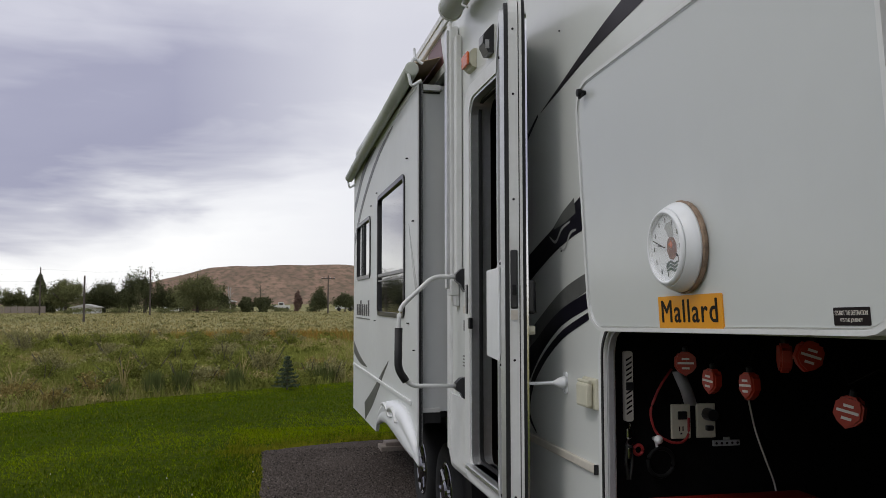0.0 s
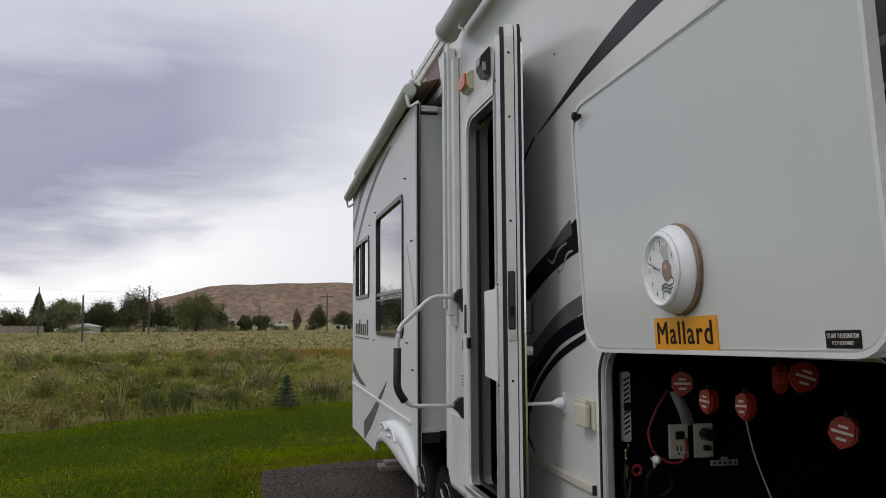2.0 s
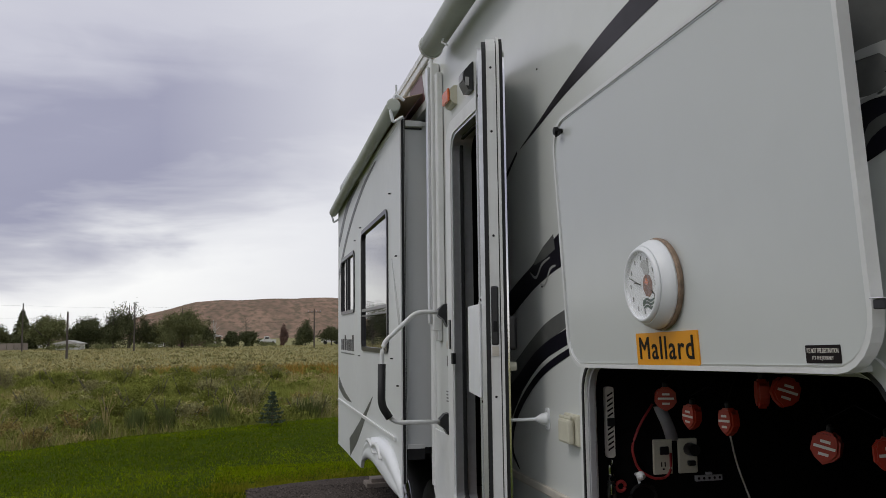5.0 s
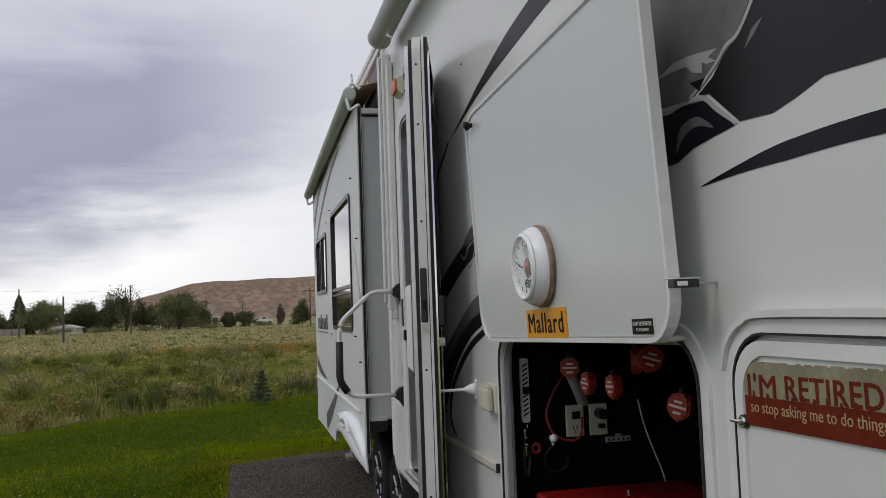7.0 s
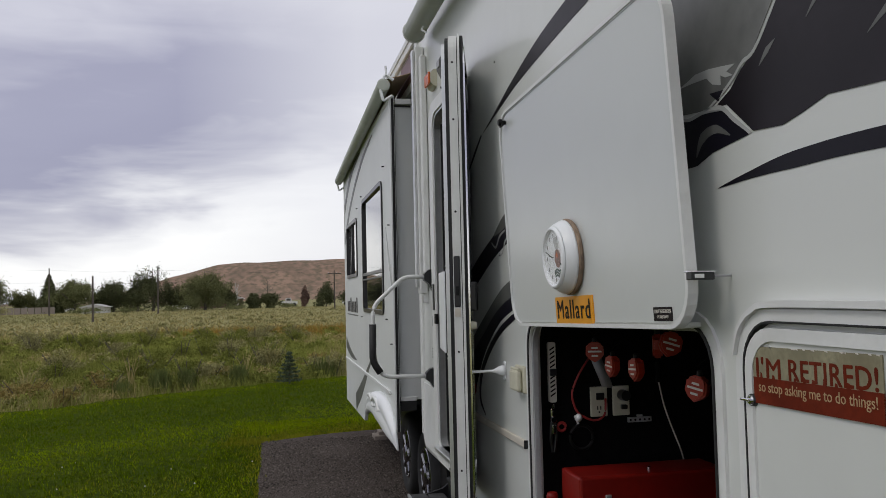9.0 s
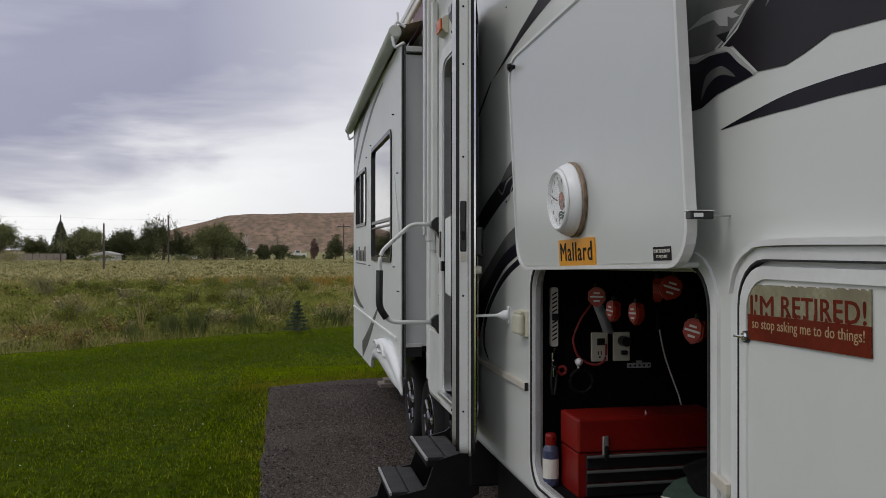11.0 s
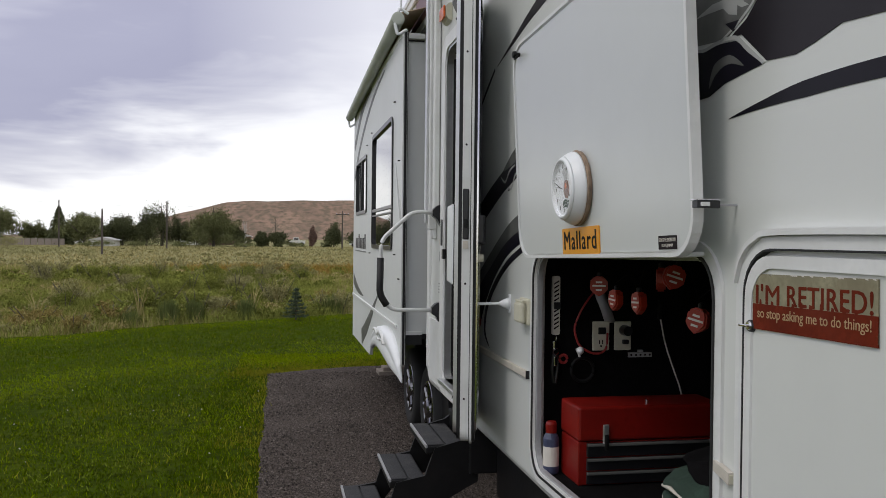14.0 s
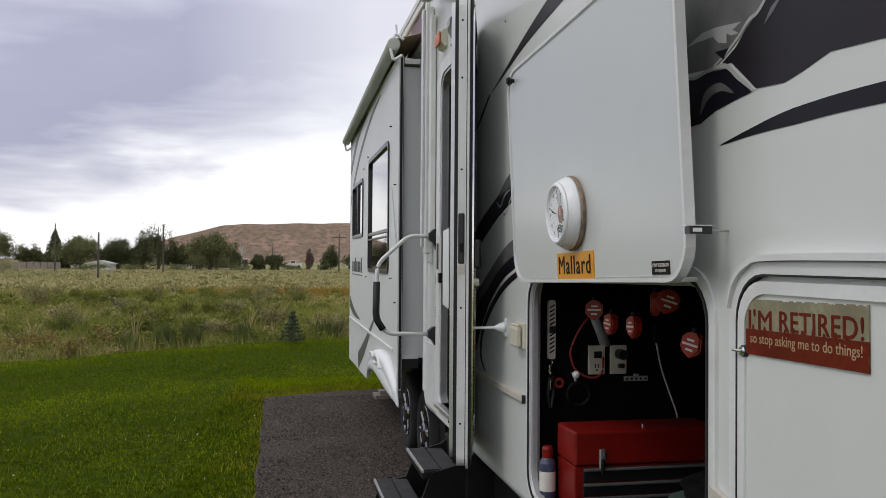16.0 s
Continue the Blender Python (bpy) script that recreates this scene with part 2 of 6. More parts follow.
LEAF_DARK = mat("dark_tree_leaves", (.105, .115, .058), .9, .3, .25, rand=.3, spec=0)
REED = mat("dark_green_reeds", (.125, .150, .052), .9, .3, 1.0, rand=.35, spec=0)
BROWNWEED = mat("brown_field_weeds", (.25, .195, .070), .9, .3, .6, rand=.3, spec=0)
NEEDLE = mat("blue_spruce_needles", (.098, .125, .080), .9, .25, 2, rand=.45, spec=0)
BARK = mat("grey_bark", (.10, .085, .07), .95, .25, 3, .3, 20)
BARKPALE = mat("pale_dead_bark", (.42, .40, .37), .9, .15, 3)
POLEWOOD = mat("utility_pole_wood", (.085, .07, .06), .9, .2, 2)
SIDING = mat("far_white_siding", (.62, .62, .60), .7, .08, 1)
ROOFWHITE = mat("far_pale_roof", (.42, .41, .40), .6, .1, 1)
BROWNWALL = mat("far_brown_wall", (.15, .09, .07), .8, .1, 1)

# ---- mesh helpers ----


def part(name, bm, material, parent=None, label="", smooth=False):
    me = bpy.data.meshes.new(name)
    bmesh.ops.recalc_face_normals(bm, faces=bm.faces)
    bm.to_mesh(me)
    bm.free()
    me.materials.append(material)
    if smooth:
        me.shade_smooth()
    ob = new(name, me)
    if parent is not None:
        ob.parent = parent
    if label:
        ob["label"] = label
    return ob


def thing(name, label, category, group="", at=(0, 0, 0)):
    """An Empty to which parts are hung; parts are modelled in the world's own metres."""
    ob = new(name)
    ob.empty_display_size = 0.05
    return tagged(ob, label, category, group)


def box(bm, a, b, bevel=0.0, seg=2):
    geo = bmesh.ops.create_cube(bm, size=1)
    for v in geo["verts"]:
        v.co = Vector([a[i] + (v.co[i] + .5) * (b[i] - a[i]) for i in range(3)])
    if bevel:
        es = list({e for v in geo["verts"] for e in v.link_edges})
        bmesh.ops.bevel(bm, geom=es, offset=bevel, segments=seg, affect="EDGES", profile=.5)
    return bm


def boxed(a, b, bevel=0.0, seg=2):
    return box(bmesh.new(), a, b, bevel, seg)


def rrect(y0, y1, z0, z1, r, n=6):
    """Corners of a rounded rectangle in two coordinates; r is one radius or four (low-low, high-low, high-high, low-high)."""
    rs = (r,) * 4 if isinstance(r, (int, float)) else r
    out = []
    for (cy, cz, a0), q in zip(((y0, z0, 180), (y1, z0, 270), (y1, z1, 0), (y0, z1, 90)), rs):
        oy, oz = cy + (q if cy == y0 else -q), cz + (q if cz == z0 else -q)
        for k in range(n + 1):
            a = radians(a0 + 90 * k / n)
            out.append((oy + q * math.cos(a), oz + q * math.sin(a)))
    return out


def put(p, d, axis):
    return {"x": (d, p[0], p[1]), "y": (p[0], d, p[1]), "z": (p[0], p[1], d)}[axis]


def prism(bm, pts, d0, d1, axis="x"):
    lo = [bm.verts.new(put(p, d0, axis)) for p in pts]
    hi = [bm.verts.new(put(p, d1, axis)) for p in pts]
    bm.faces.new(lo)
    bm.faces.new(hi[::-1])
    for i in range(len(pts)):
        j = (i + 1) % len(pts)
        bm.faces.new((lo[i], hi[i], hi[j], lo[j]))
    return bm


def prismed(pts, d0, d1, axis="x"):
    return prism(bmesh.new(), pts, d0, d1, axis)


def ring(bm, outer, inner, d0, d1, axis="x"):
    """A frame between two outlines of the same count, with thickness."""
    n = len(outer)
    rows = [[bm.verts.new(put(p, d, axis)) for p in ps] for ps, d in ((outer, d0), (outer, d1), (inner, d1), (inner, d0))]
    for a, b in ((0, 1), (1, 2), (2, 3), (3, 0)):
        for i in range(n):
            j = (i + 1) % n
            bm.faces.new((rows[a][i], rows[a][j], rows[b][j], rows[b][i]))
    return bm


def ringed(outer, inner, d0, d1, axis="x"):
    return ring(bmesh.new(), outer, inner, d0, d1, axis)


def holed(outer, holes, d0, d1, axis="x"):
    """A sheet with thickness and openings through it."""
    bm = bmesh.new()
    edges = []
    for loop in [outer] + holes:
        vs = [bm.verts.new(put(p, d0, axis)) for p in loop]
        edges += [bm.edges.new((vs[i], vs[(i + 1) % len(vs)])) for i in range(len(vs))]
    bmesh.ops.triangle_fill(bm, use_beauty=True, use_dissolve=False, edges=edges)
    ext = bmesh.ops.extrude_face_region(bm, geom=bm.faces[:], use_keep_orig=True)
    off = Vector(put((0, 0), d1 - d0, axis))
    bmesh.ops.translate(bm, vec=off, verts=[v for v in ext["geom"] if isinstance(v, bmesh.types.BMVert)])
    return bm


def sweep(bm, pts, r, n=10, closed=False):
    """A round bar along a line of points; r is one radius or one for each point."""
    pts = [Vector(p) for p in pts]
    rows = []
    up = Vector((0, 0, 1))
    for i, p in enumerate(pts):
        a = pts[i - 1] if i or closed else p
        b = pts[(i + 1) % len(pts)] if i + 1 < len(pts) or closed else p
        d = (b - a).normalized()
        s = d.cross(up if abs(d.z) < .95 else Vector((1, 0, 0))).normalized()
        u = s.cross(d)
        q = r[i] if isinstance(r, (list, tuple)) else r
        rows.append([bm.verts.new(p + q * (math.cos(t) * s + math.sin(t) * u)) for t in (2 * math.pi * k / n for k in range(n))])
    m = len(rows)
    for i in range(m if closed else m - 1):
        a, b = rows[i], rows[(i + 1) % m]
        for k in range(n):
            bm.faces.new((a[k], a[(k + 1) % n], b[(k + 1) % n], b[k]))
    if not closed:
        bm.faces.new(rows[0][::-1])
        bm.faces.new(rows[-1])
    return bm


def swept(pts, r, n=10, closed=False):
    return sweep(bmesh.new(), pts, r, n, closed)


def rounded(pts, r, n=5):
    """A line of points with its bends rounded."""
    pts = [Vector(p) for p in pts]
    out = [pts[0]]
    for a, b, c in zip(pts, pts[1:], pts[2:]):
        p, q = b + (a - b).normalized() * r, b + (c - b).normalized() * r
        for k in range(n + 1):
            t = k / n
            out.append((1 - t) ** 2 * p + 2 * t * (1 - t) * b + t * t * q)
    return out + [pts[-1]]


def lathe(bm, profile, centre, axis="z", n=24):
    """A turned shape from (radius, height) pairs."""
    c = Vector(centre)
    rows = []
    for r, h in profile:
        row = []
        for k in range(n):
            a = 2 * math.pi * k / n
            x, y = r * math.cos(a), r * math.sin(a)
            row.append(bm.verts.new(c + Vector({"z": (x, y, h), "x": (h, x, y), "y": (x, h, y)}[axis])))
        rows.append(row)
    for a, b in zip(rows, rows[1:]):
        for k in range(n):
            bm.faces.new((a[k], a[(k + 1) % n], b[(k + 1) % n], b[k]))
    bm.faces.new(rows[0][::-1])
    bm.faces.new(rows[-1])
    return bm


def lathed(profile, centre, axis="z", n=24):
    return lathe(bmesh.new(), profile, centre, axis, n)


def turned(profile, centre, n=48):
    """A ring about the x axis from a closed outline of (radius, x) pairs."""
    bm = bmesh.new()
    c = Vector(centre)
    rows = [[bm.verts.new(c + Vector((h, r * math.cos(a), r * math.sin(a)))) for a in (2 * math.pi * k / n for k in range(n))] for r, h in profile]
    for i in range(len(rows)):
        a, b = rows[i], rows[(i + 1) % len(rows)]
        for k in range(n):
            bm.faces.new((a[k], a[(k + 1) % n], b[(k + 1) % n], b[k]))
    return bm


def band(line, widths, x0, x1):
    """A tapering stripe on a wall, along a line of (y, z) with a width at each point, smoothed."""
    dense, wd = [], []
    m = len(line)
    for i in range(m - 1):
        p0, p1, p2, p3 = (Vector(line[max(0, min(m - 1, i + k))]) for k in (-1, 0, 1, 2))
        for k in range(6):
            t = k / 6
            dense.append(.5 * (2 * p1 + (p2 - p0) * t + (2 * p0 - 5 * p1 + 4 * p2 - p3) * t * t + (3 * p1 - p0 - 3 * p2 + p3) * t ** 3))
            wd.append(widths[i] * (1 - t) + widths[i + 1] * t)
    dense.append(Vector(line[-1]))
    wd.append(widths[-1])
    a, b = [], []
    for i, p in enumerate(dense):
        d = dense[min(i + 1, len(dense) - 1)] - dense[max(i - 1, 0)]
        nrm = Vector((-d.y, d.x)).normalized() * max(wd[i], .0008) / 2
        a.append(p + nrm)
        b.append(p - nrm)
    bm = bmesh.new()
    rows = [[bm.verts.new((x, p.x, p.y)) for p in side] for side, x in ((a, x0), (b, x0), (b, x1), (a, x1))]
    for i in range(len(dense) - 1):
        for s, t in ((0, 1), (1, 2), (2, 3), (3, 0)):
            bm.faces.new((rows[s][i], rows[s][i + 1], rows[t][i + 1], rows[t][i]))
    bm.faces.new([rows[s][0] for s in range(4)])
    bm.faces.new([rows[s][-1] for s in range(4)][::-1])
    return bm


def lettering(name, text, width, height, m, material, parent, depth=.0012, label="", bold=.0, spacing=1.0):
    """Raised letters fitted into width x height, laid by the pose m (x along the line, y up the letters)."""
    cu = bpy.data.curves.new(name, "FONT")
    cu.body, cu.align_x, cu.align_y, cu.extrude, cu.resolution_u = text, "CENTER", "CENTER", .5, 3
    cu.space_character = spacing
    tmp = new(name + "_curve", cu)
    me = bpy.data.meshes.new_from_object(tmp)
    bpy.data.objects.remove(tmp)
    co = np.array([v.co for v in me.vertices])
    lo, hi = co.min(0), co.max(0)
    for v in me.vertices:
        x = (v.co.x - (lo[0] + hi[0]) / 2) / (hi[0] - lo[0]) * width
        y = (v.co.y - (lo[1] + hi[1]) / 2) / (hi[1] - lo[1]) * height
        v.co = m @ Vector((x, y, v.co.z * depth))
    if bold:
        bm = bmesh.new()
        bm.from_mesh(me)
        body = bm.verts[:] + bm.edges[:] + bm.faces[:]
        for k, (a, b) in enumerate(((1, 0), (-1, 0), (0, .6), (0, -.6))):
            more = bmesh.ops.duplicate(bm, geom=body)["geom"]
            bmesh.ops.translate(bm, vec=m.to_3x3() @ Vector((a * bold, b * bold, .00004 * (k + 1))), verts=[q for q in more if isinstance(q, bmesh.types.BMVert)])
        bm.to_mesh(me)
        bm.free()
    me.materials.clear()
    me.materials.append(material)
    ob = new(name, me)
    ob.parent = parent
    if label:
        ob["label"] = label
    return ob


def on_wall(x, y, z, tip=0.0, roll=0.0):
    """Text on a face that looks towards -x: along -y, upright."""
    return Matrix.Translation((x, y, z)) @ Euler((radians(90), radians(roll), radians(-90))).to_matrix().to_4x4()


def quads(name, corners, material, parent=None):
    """Many loose four-cornered leaves or blades, from an array (n, 4, 3)."""
    n = len(corners)
    me = bpy.data.meshes.new(name)
    me.from_pydata(corners.reshape(-1, 3).tolist(), [], np.arange(4 * n).reshape(n, 4).tolist())
    me.materials.append(material)
    ob = new(name, me)
    if parent is not None:
        ob.parent = parent
    return ob


def xf(bm, m):
    bm.transform(m)
    return bm


# ---- ground ----
def sheet(name, pts, z0, z1, material, label, category):
    ob = part(name, prismed(pts, z0, z1, "z"), material)
    return tagged(ob, label, category, kind="structure")


sheet("ground", [(-1500, -300), (1500, -300), (1500, 2200), (-1500, 2200)], -.20, -.05, FIELD_SOIL, "dry grassy field reaching the horizon", "ground")

LAWN_EDGE = [(-14, 8.6), (-9, 10.2), (-5.4, 11.1), (-4.4, 11.5), (-3.15, 12.8), (-1.4, 13.8), (.7, 15.0), (4, 15.9), (12, 16.6)]


def lawn_far(x):
    return float(np.interp(x, [p[0] for p in LAWN_EDGE], [p[1] for p in LAWN_EDGE]))


def lawn_height(x, y):
    return .03 * noise.noise(Vector((x * .35, y * .35, 3))) + .012 * noise.noise(Vector((x * 1.7, y * 1.7, 8)))


def grid(name, x0, x1, y0, y1, nx, ny, high, material, keep=None):
    bm = bmesh.new()
    vs = [[bm.verts.new((x0 + (x1 - x0) * i / nx, y0 + (y1 - y0) * j / ny, 0)) for i in range(nx + 1)] for j in range(ny + 1)]
    for row in vs:
        for v in row:
            v.co.z = high(v.co.x, v.co.y)
    for j in range(ny):
        for i in range(nx):
            q = (vs[j][i], vs[j][i + 1], vs[j + 1][i + 1], vs[j + 1][i])
            c = sum((v.co for v in q), Vector()) / 4
            if keep is None or keep(c.x, c.y):
                bm.faces.new(q)
    for v in [v for v in bm.verts if not v.link_faces]:
        bm.verts.remove(v)
    return part(name, bm, material, smooth=True)


PAD_X, PAD_Y = -1.12, 6.98
tagged(grid("lawn", -14, 12, -9, 17.0, 130, 130, lambda x, y: lawn_height(x, y) - .012 - (.06 if (x > PAD_X + .15 and y < PAD_Y - .05) else 0), LAWN_SOIL,
            lambda x, y: y < lawn_far(x) + .2), "mown green lawn with yellowed edge", "lawn", kind="structure")


def pad_edge(y):
    return PAD_X + .035 * noise.noise(Vector((0, y * 1.3, 5))) + .025 * noise.noise(Vector((0, y * 8, 2)))


def pad_height(x, y):
    return .012 + .008 * noise.noise(Vector((x * 1.5, y * 1.5, 2)))


def pad_end(x):
    return PAD_Y + .68 * (1 - math.exp(-max(0, x - PAD_X) / .9)) + .05 * noise.noise(Vector((x * 1.4, 0, 9))) + .02 * noise.noise(Vector((x * 9, 0, 4)))


bm = bmesh.new()
rows = []
for j in range(241):
    v = j / 240
    y0 = -9 + 16 * v
    line = []
    for i in range(81):
        x = pad_edge(y0) + (7 - pad_edge(y0)) * (i / 80) ** 1.6
        y = -9 + (pad_end(x) + 9) * v
        line.append(bm.verts.new((x, y, pad_height(x, y) - (.03 if i == 0 or j == 240 else 0))))
    rows.append(line)
for a, b in zip(rows, rows[1:]):
    for i in range(80):
        bm.faces.new((a[i], a[i + 1], b[i + 1], b[i]))
tagged(part("gravel_pad", bm, GRAVEL, smooth=True), "dark packed gravel parking pad", "gravel pad", kind="structure")

# ---- trailer ----
trailer = thing("travel_trailer", "white fifth-wheel travel trailer with black and grey swoosh graphics", "trailer")


def nose_up(pts, deg=1.0, y0=-.03):
    """The trailer stands a little nose-up: outlines turned in its side wall."""
    c, s = math.cos(radians(deg)), math.sin(radians(deg))
    return [(y0 + (y - y0) * c + (z - 1.1) * s * .0, z - (y - y0) * s) for y, z in pts]


OPEN_OUT = nose_up(rrect(-1.515, -.03, .70, 1.622, .14))
OPEN_IN = nose_up(rrect(-1.476, -.080, .742, 1.580, .10))
DOOR_OUT = rrect(.92, 1.86, .705, 2.86, (.10, .10, .14, .14))
DOOR_IN = rrect(1.00, 1.735, .80, 2.77, (.05, .05, .10, .10))
outline = [(-4.2, .705), (2.32, .705), (2.32, 3.14), (6.62, 3.14), (6.62, .60), (7.55, .60), (7.55, 3.46), (-4.2, 3.46)]
part("side_wall", holed(outline, [nose_up(rrect(-1.497, -.05, .72, 1.600, .12)), rrect(.96, 1.80, .755, 2.81, .06)], 0, .045), GEL, trailer)
# lower edge that rolls under
roll = [(0, .708)] + [(.06 - .06 * math.cos(a), .708 - .06 * math.sin(a)) for a in (radians(k * 15) for k in range(1, 7))] + [(.6, .645), (.6, .66), (.06, .66), (.03, .708)]
bm = bmesh.new()
prism(bm, roll, -4.2, 2.32, "y")
part("lower_edge", bm, GEL, trailer)
part("underbelly", boxed((.58, -4.2, .58), (2.40, 7.5, .665)), STEEL, trailer)
part("far_wall", boxed((2.40, -4.2, .60), (2.44, 7.55, 3.46)), GEL, trailer)
part("front_wall", boxed((.045, -4.2, .70), (2.40, -4.15, 3.44)), GEL, trailer)
part("rear_wall", boxed((.045, 7.505, .60), (2.40, 7.55, 3.44)), GEL, trailer)
part("roof", prismed([(-.03, 3.462), (-.03, 3.50), (.5, 3.56), (1.2, 3.58), (1.9, 3.56), (2.47, 3.50), (2.47, 3.462)], -4.2, 7.55, "y"), WHITE, trailer)
part("roof_rail", boxed((-.022, -4.2, 3.41), (-.002, 7.55, 3.475), .006), WHITE, trailer, "white gutter rail along the roof edge")
part("inner_floor", boxed((.05, .1, .72), (2.39, 2.3, .77)), WOODFLOOR, trailer)
# added panels, coloured near-black so the doorway reads as a shaded room
part("shade_partition", boxed((.75, .1, .77), (.80, 2.3, 3.40)), UNLIT_ROOM, trailer)
part("shade_side_panel", boxed((.06, 2.26, .77), (.75, 2.30, 3.40)), UNLIT_ROOM, trailer)
part("shade_near_panel", boxed((.06, .08, .77), (.80, .11, 3.40)), UNLIT_ROOM, trailer)
part("shade_ceiling", boxed((.06, .1, 3.38), (.80, 2.3, 3.40)), UNLIT_ROOM, trailer)
part("wooden_drawer_front", boxed((.70, 1.15, .80), (.748, 1.95, 1.02), .008), WOODFLOOR, trailer)
# unseen black walls, added to keep daylight from under the trailer
part("far_light_blocker", boxed((2.36, -4.2, .02), (2.395, 7.5, .60)), STEEL, trailer)
part("front_light_blocker", boxed((.10, -4.18, .02), (2.36, -4.15, .60)), STEEL, trailer)
part("chassis_rail", boxed((.30, -4.0, .40), (.40, 7.4, .60), .01), STEEL, trailer)
# this beam and the pan behind it are added to deepen underbody shade
part("shade_beam", boxed((.12, -4.1, .31), (.24, .96, .64), .012), STEEL, trailer, "black deep beam added to shade the ground under the storage bay")
part("shade_pan", boxed((.24, -4.1, .30), (2.34, .90, .36)), STEEL, trailer)
part("chassis_rail", boxed((1.95, -4.0, .40), (2.05, 7.4, .60), .01), STEEL, trailer)
part("wheel_well_panel", boxed((.46, 2.36, .40), (.50, 6.5, 1.0)), STEEL, trailer)
part("axle_beam", swept([(.30, 3.07, .34), (2.1, 3.07, .34)], .04), STEEL, trailer)
part("axle_beam", swept([(.30, 3.98, .34), (2.1, 3.98, .34)], .04), STEEL, trailer)
part("spring_hanger", prismed([(2.55, .60), (3.0, .60), (2.86, .40), (2.66, .28), (2.50, .34)], .18, .28), STEEL, trailer)

# baggage bay lining
part("bay_floor", boxed((.046, -1.62, .700), (2.39, -.02, .738)), CARPET, trailer, "black carpet floor of the storage bay")
part("bay_ceiling", boxed((.046, -1.62, 1.626), (2.39, -.02, 1.66)), CARPET, trailer)
part("bay_end_wall", boxed((.046, -.028, .738), (2.39, .01, 1.626)), CARPET, trailer, "black carpeted end wall of the storage bay")
part("bay_end_wall", boxed((.046, -1.62, .738), (2.39, -1.585, 1.626)), CARPET, trailer)
part("bay_back_wall", boxed((1.55, -1.585, .738), (1.60, -.028, 1.626)), CARPET, trailer)
fr = part("bay_frame", ringed(OPEN_OUT, OPEN_IN, -.008, .002), WHITE, trailer, "white moulded frame round the open bay")
part("bay_seal", ringed(nose_up(rrect(-1.484, -.064, .728, 1.594, .112)), nose_up(rrect(-1.478, -.076, .736, 1.586, .106)), -.013, -.0085), BLACK, fr, "black rubber bulb seal")
part("bay_inner_lip", ringed(nose_up(rrect(-1.494, -.072, .730, 1.592, .108)), nose_up(rrect(-1.474, -.092, .750, 1.572, .095)), .003, .022), DUCT, fr)

# door frame and step well
df = part("door_frame", ringed(DOOR_OUT, rrect(.985, 1.75, .785, 2.785, (.05, .05, .10, .10)), -.020, .002), WHITE, trailer, "white aluminium door surround")
part("door_jamb", ringed(rrect(.985, 1.75, .785, 2.785, (.05, .05, .10, .10)), DOOR_IN, -.012, .10), ALU, df, "brushed aluminium inner jamb")
part("door_seal", ringed(rrect(1.00, 1.735, .80, 2.77, .05), rrect(1.014, 1.722, .814, 2.756, .05), .03, .05), BLACK, df)
part("strike_plate", boxed((-.027, 1.775, 1.60), (-.0205, 1.815, 1.76), .004), BLACKGLOSS, df, "black strike plate")
part("catch_block", boxed((-.034, 1.70, 1.52), (-.013, 1.735, 1.58), .004), BLACKGLOSS, df)
part("sill_plate", boxed((-.05, 1.0, .772), (.10, 1.735, .80), .006), ALU, df)
part("lower_corner_panel", prismed(rrect(1.865, 2.318, .715, 1.12, (.02, .10, .02, .02)), -.012, -.002), WHITE, trailer)
part("corner_post", boxed((-.018, 2.255, .78), (.05, 2.335, 3.40), .008), WHITE, trailer)
part("bay_black_seal", boxed((-.012, 2.336, .78), (.10, 2.352, 3.13)), BLACK, trailer, "black rubber wiper seal of the slide-out")
part("round_decal", lathed([(.022, -.003), (.022, -.0012)], (0, 1.95, 1.62), "x", 16), RAIL, trailer)
for k in range(4):
    part("small_print_bar", boxed((-.0035, 1.90, 1.30 + .018 * k), (-.0015, 1.98, 1.308 + .018 * k)), DECAL_GREY, trailer)
part("small_print_bar", boxed((-.0035, 1.92, 1.50), (-.0015, 1.96, 1.56)), DECAL_GREY, trailer)

# belt rail with end cap
rail = part("belt_rail", prismed(rrect(-.016, -.001, 1.080, 1.112, .006, 3), .0, .93, "y"), RAIL, trailer, "cream insert rail")
part("rail_end_cap", boxed((-.017, -.005, 1.079), (-.001, -.001, 1.113), .001), BLACKGLOSS, rail)

# vinyl graphics on the side wall
D0, D1 = -.0016, -.0004
part("thin_swoosh", band([(.93, 2.29), (.76, 2.375), (.61, 2.445)], [.0, .02, .012], D0, D1), DECAL_BLACK, trailer, "black tapering swoosh")
part("upper_swoosh", band([(.57, 2.45), (.28, 2.51), (.03, 2.56), (-.31, 2.61), (-.75, 2.65), (-1.2, 2.67)], [.0, .022, .042, .075, .09, .05], D0, D1), DECAL_BROWN, trailer, "umber tapering swoosh")
part("talon_swoosh", band([(.97, 1.72), (.72, 1.815), (.45, 1.90), (.23, 1.96), (.05, 2.0)], [.10, .105, .095, .11, .14], D0, D1), DECAL_BLACK, trailer, "black talon swoosh")
part("talon_highlight", band([(.47, 1.925), (.40, 1.90), (.33, 1.945), (.24, 1.965)], [.006, .012, .012, .006], D0 - 0.00030, D0 - 0.00003), DECAL_LIGHT, trailer)
part("talon_highlight", band([(.36, 1.875), (.30, 1.865), (.24, 1.92), (.18, 1.93)], [.006, .01, .012, .006], D0 - 0.00030, D0 - 0.00003), DECAL_LIGHT, trailer)
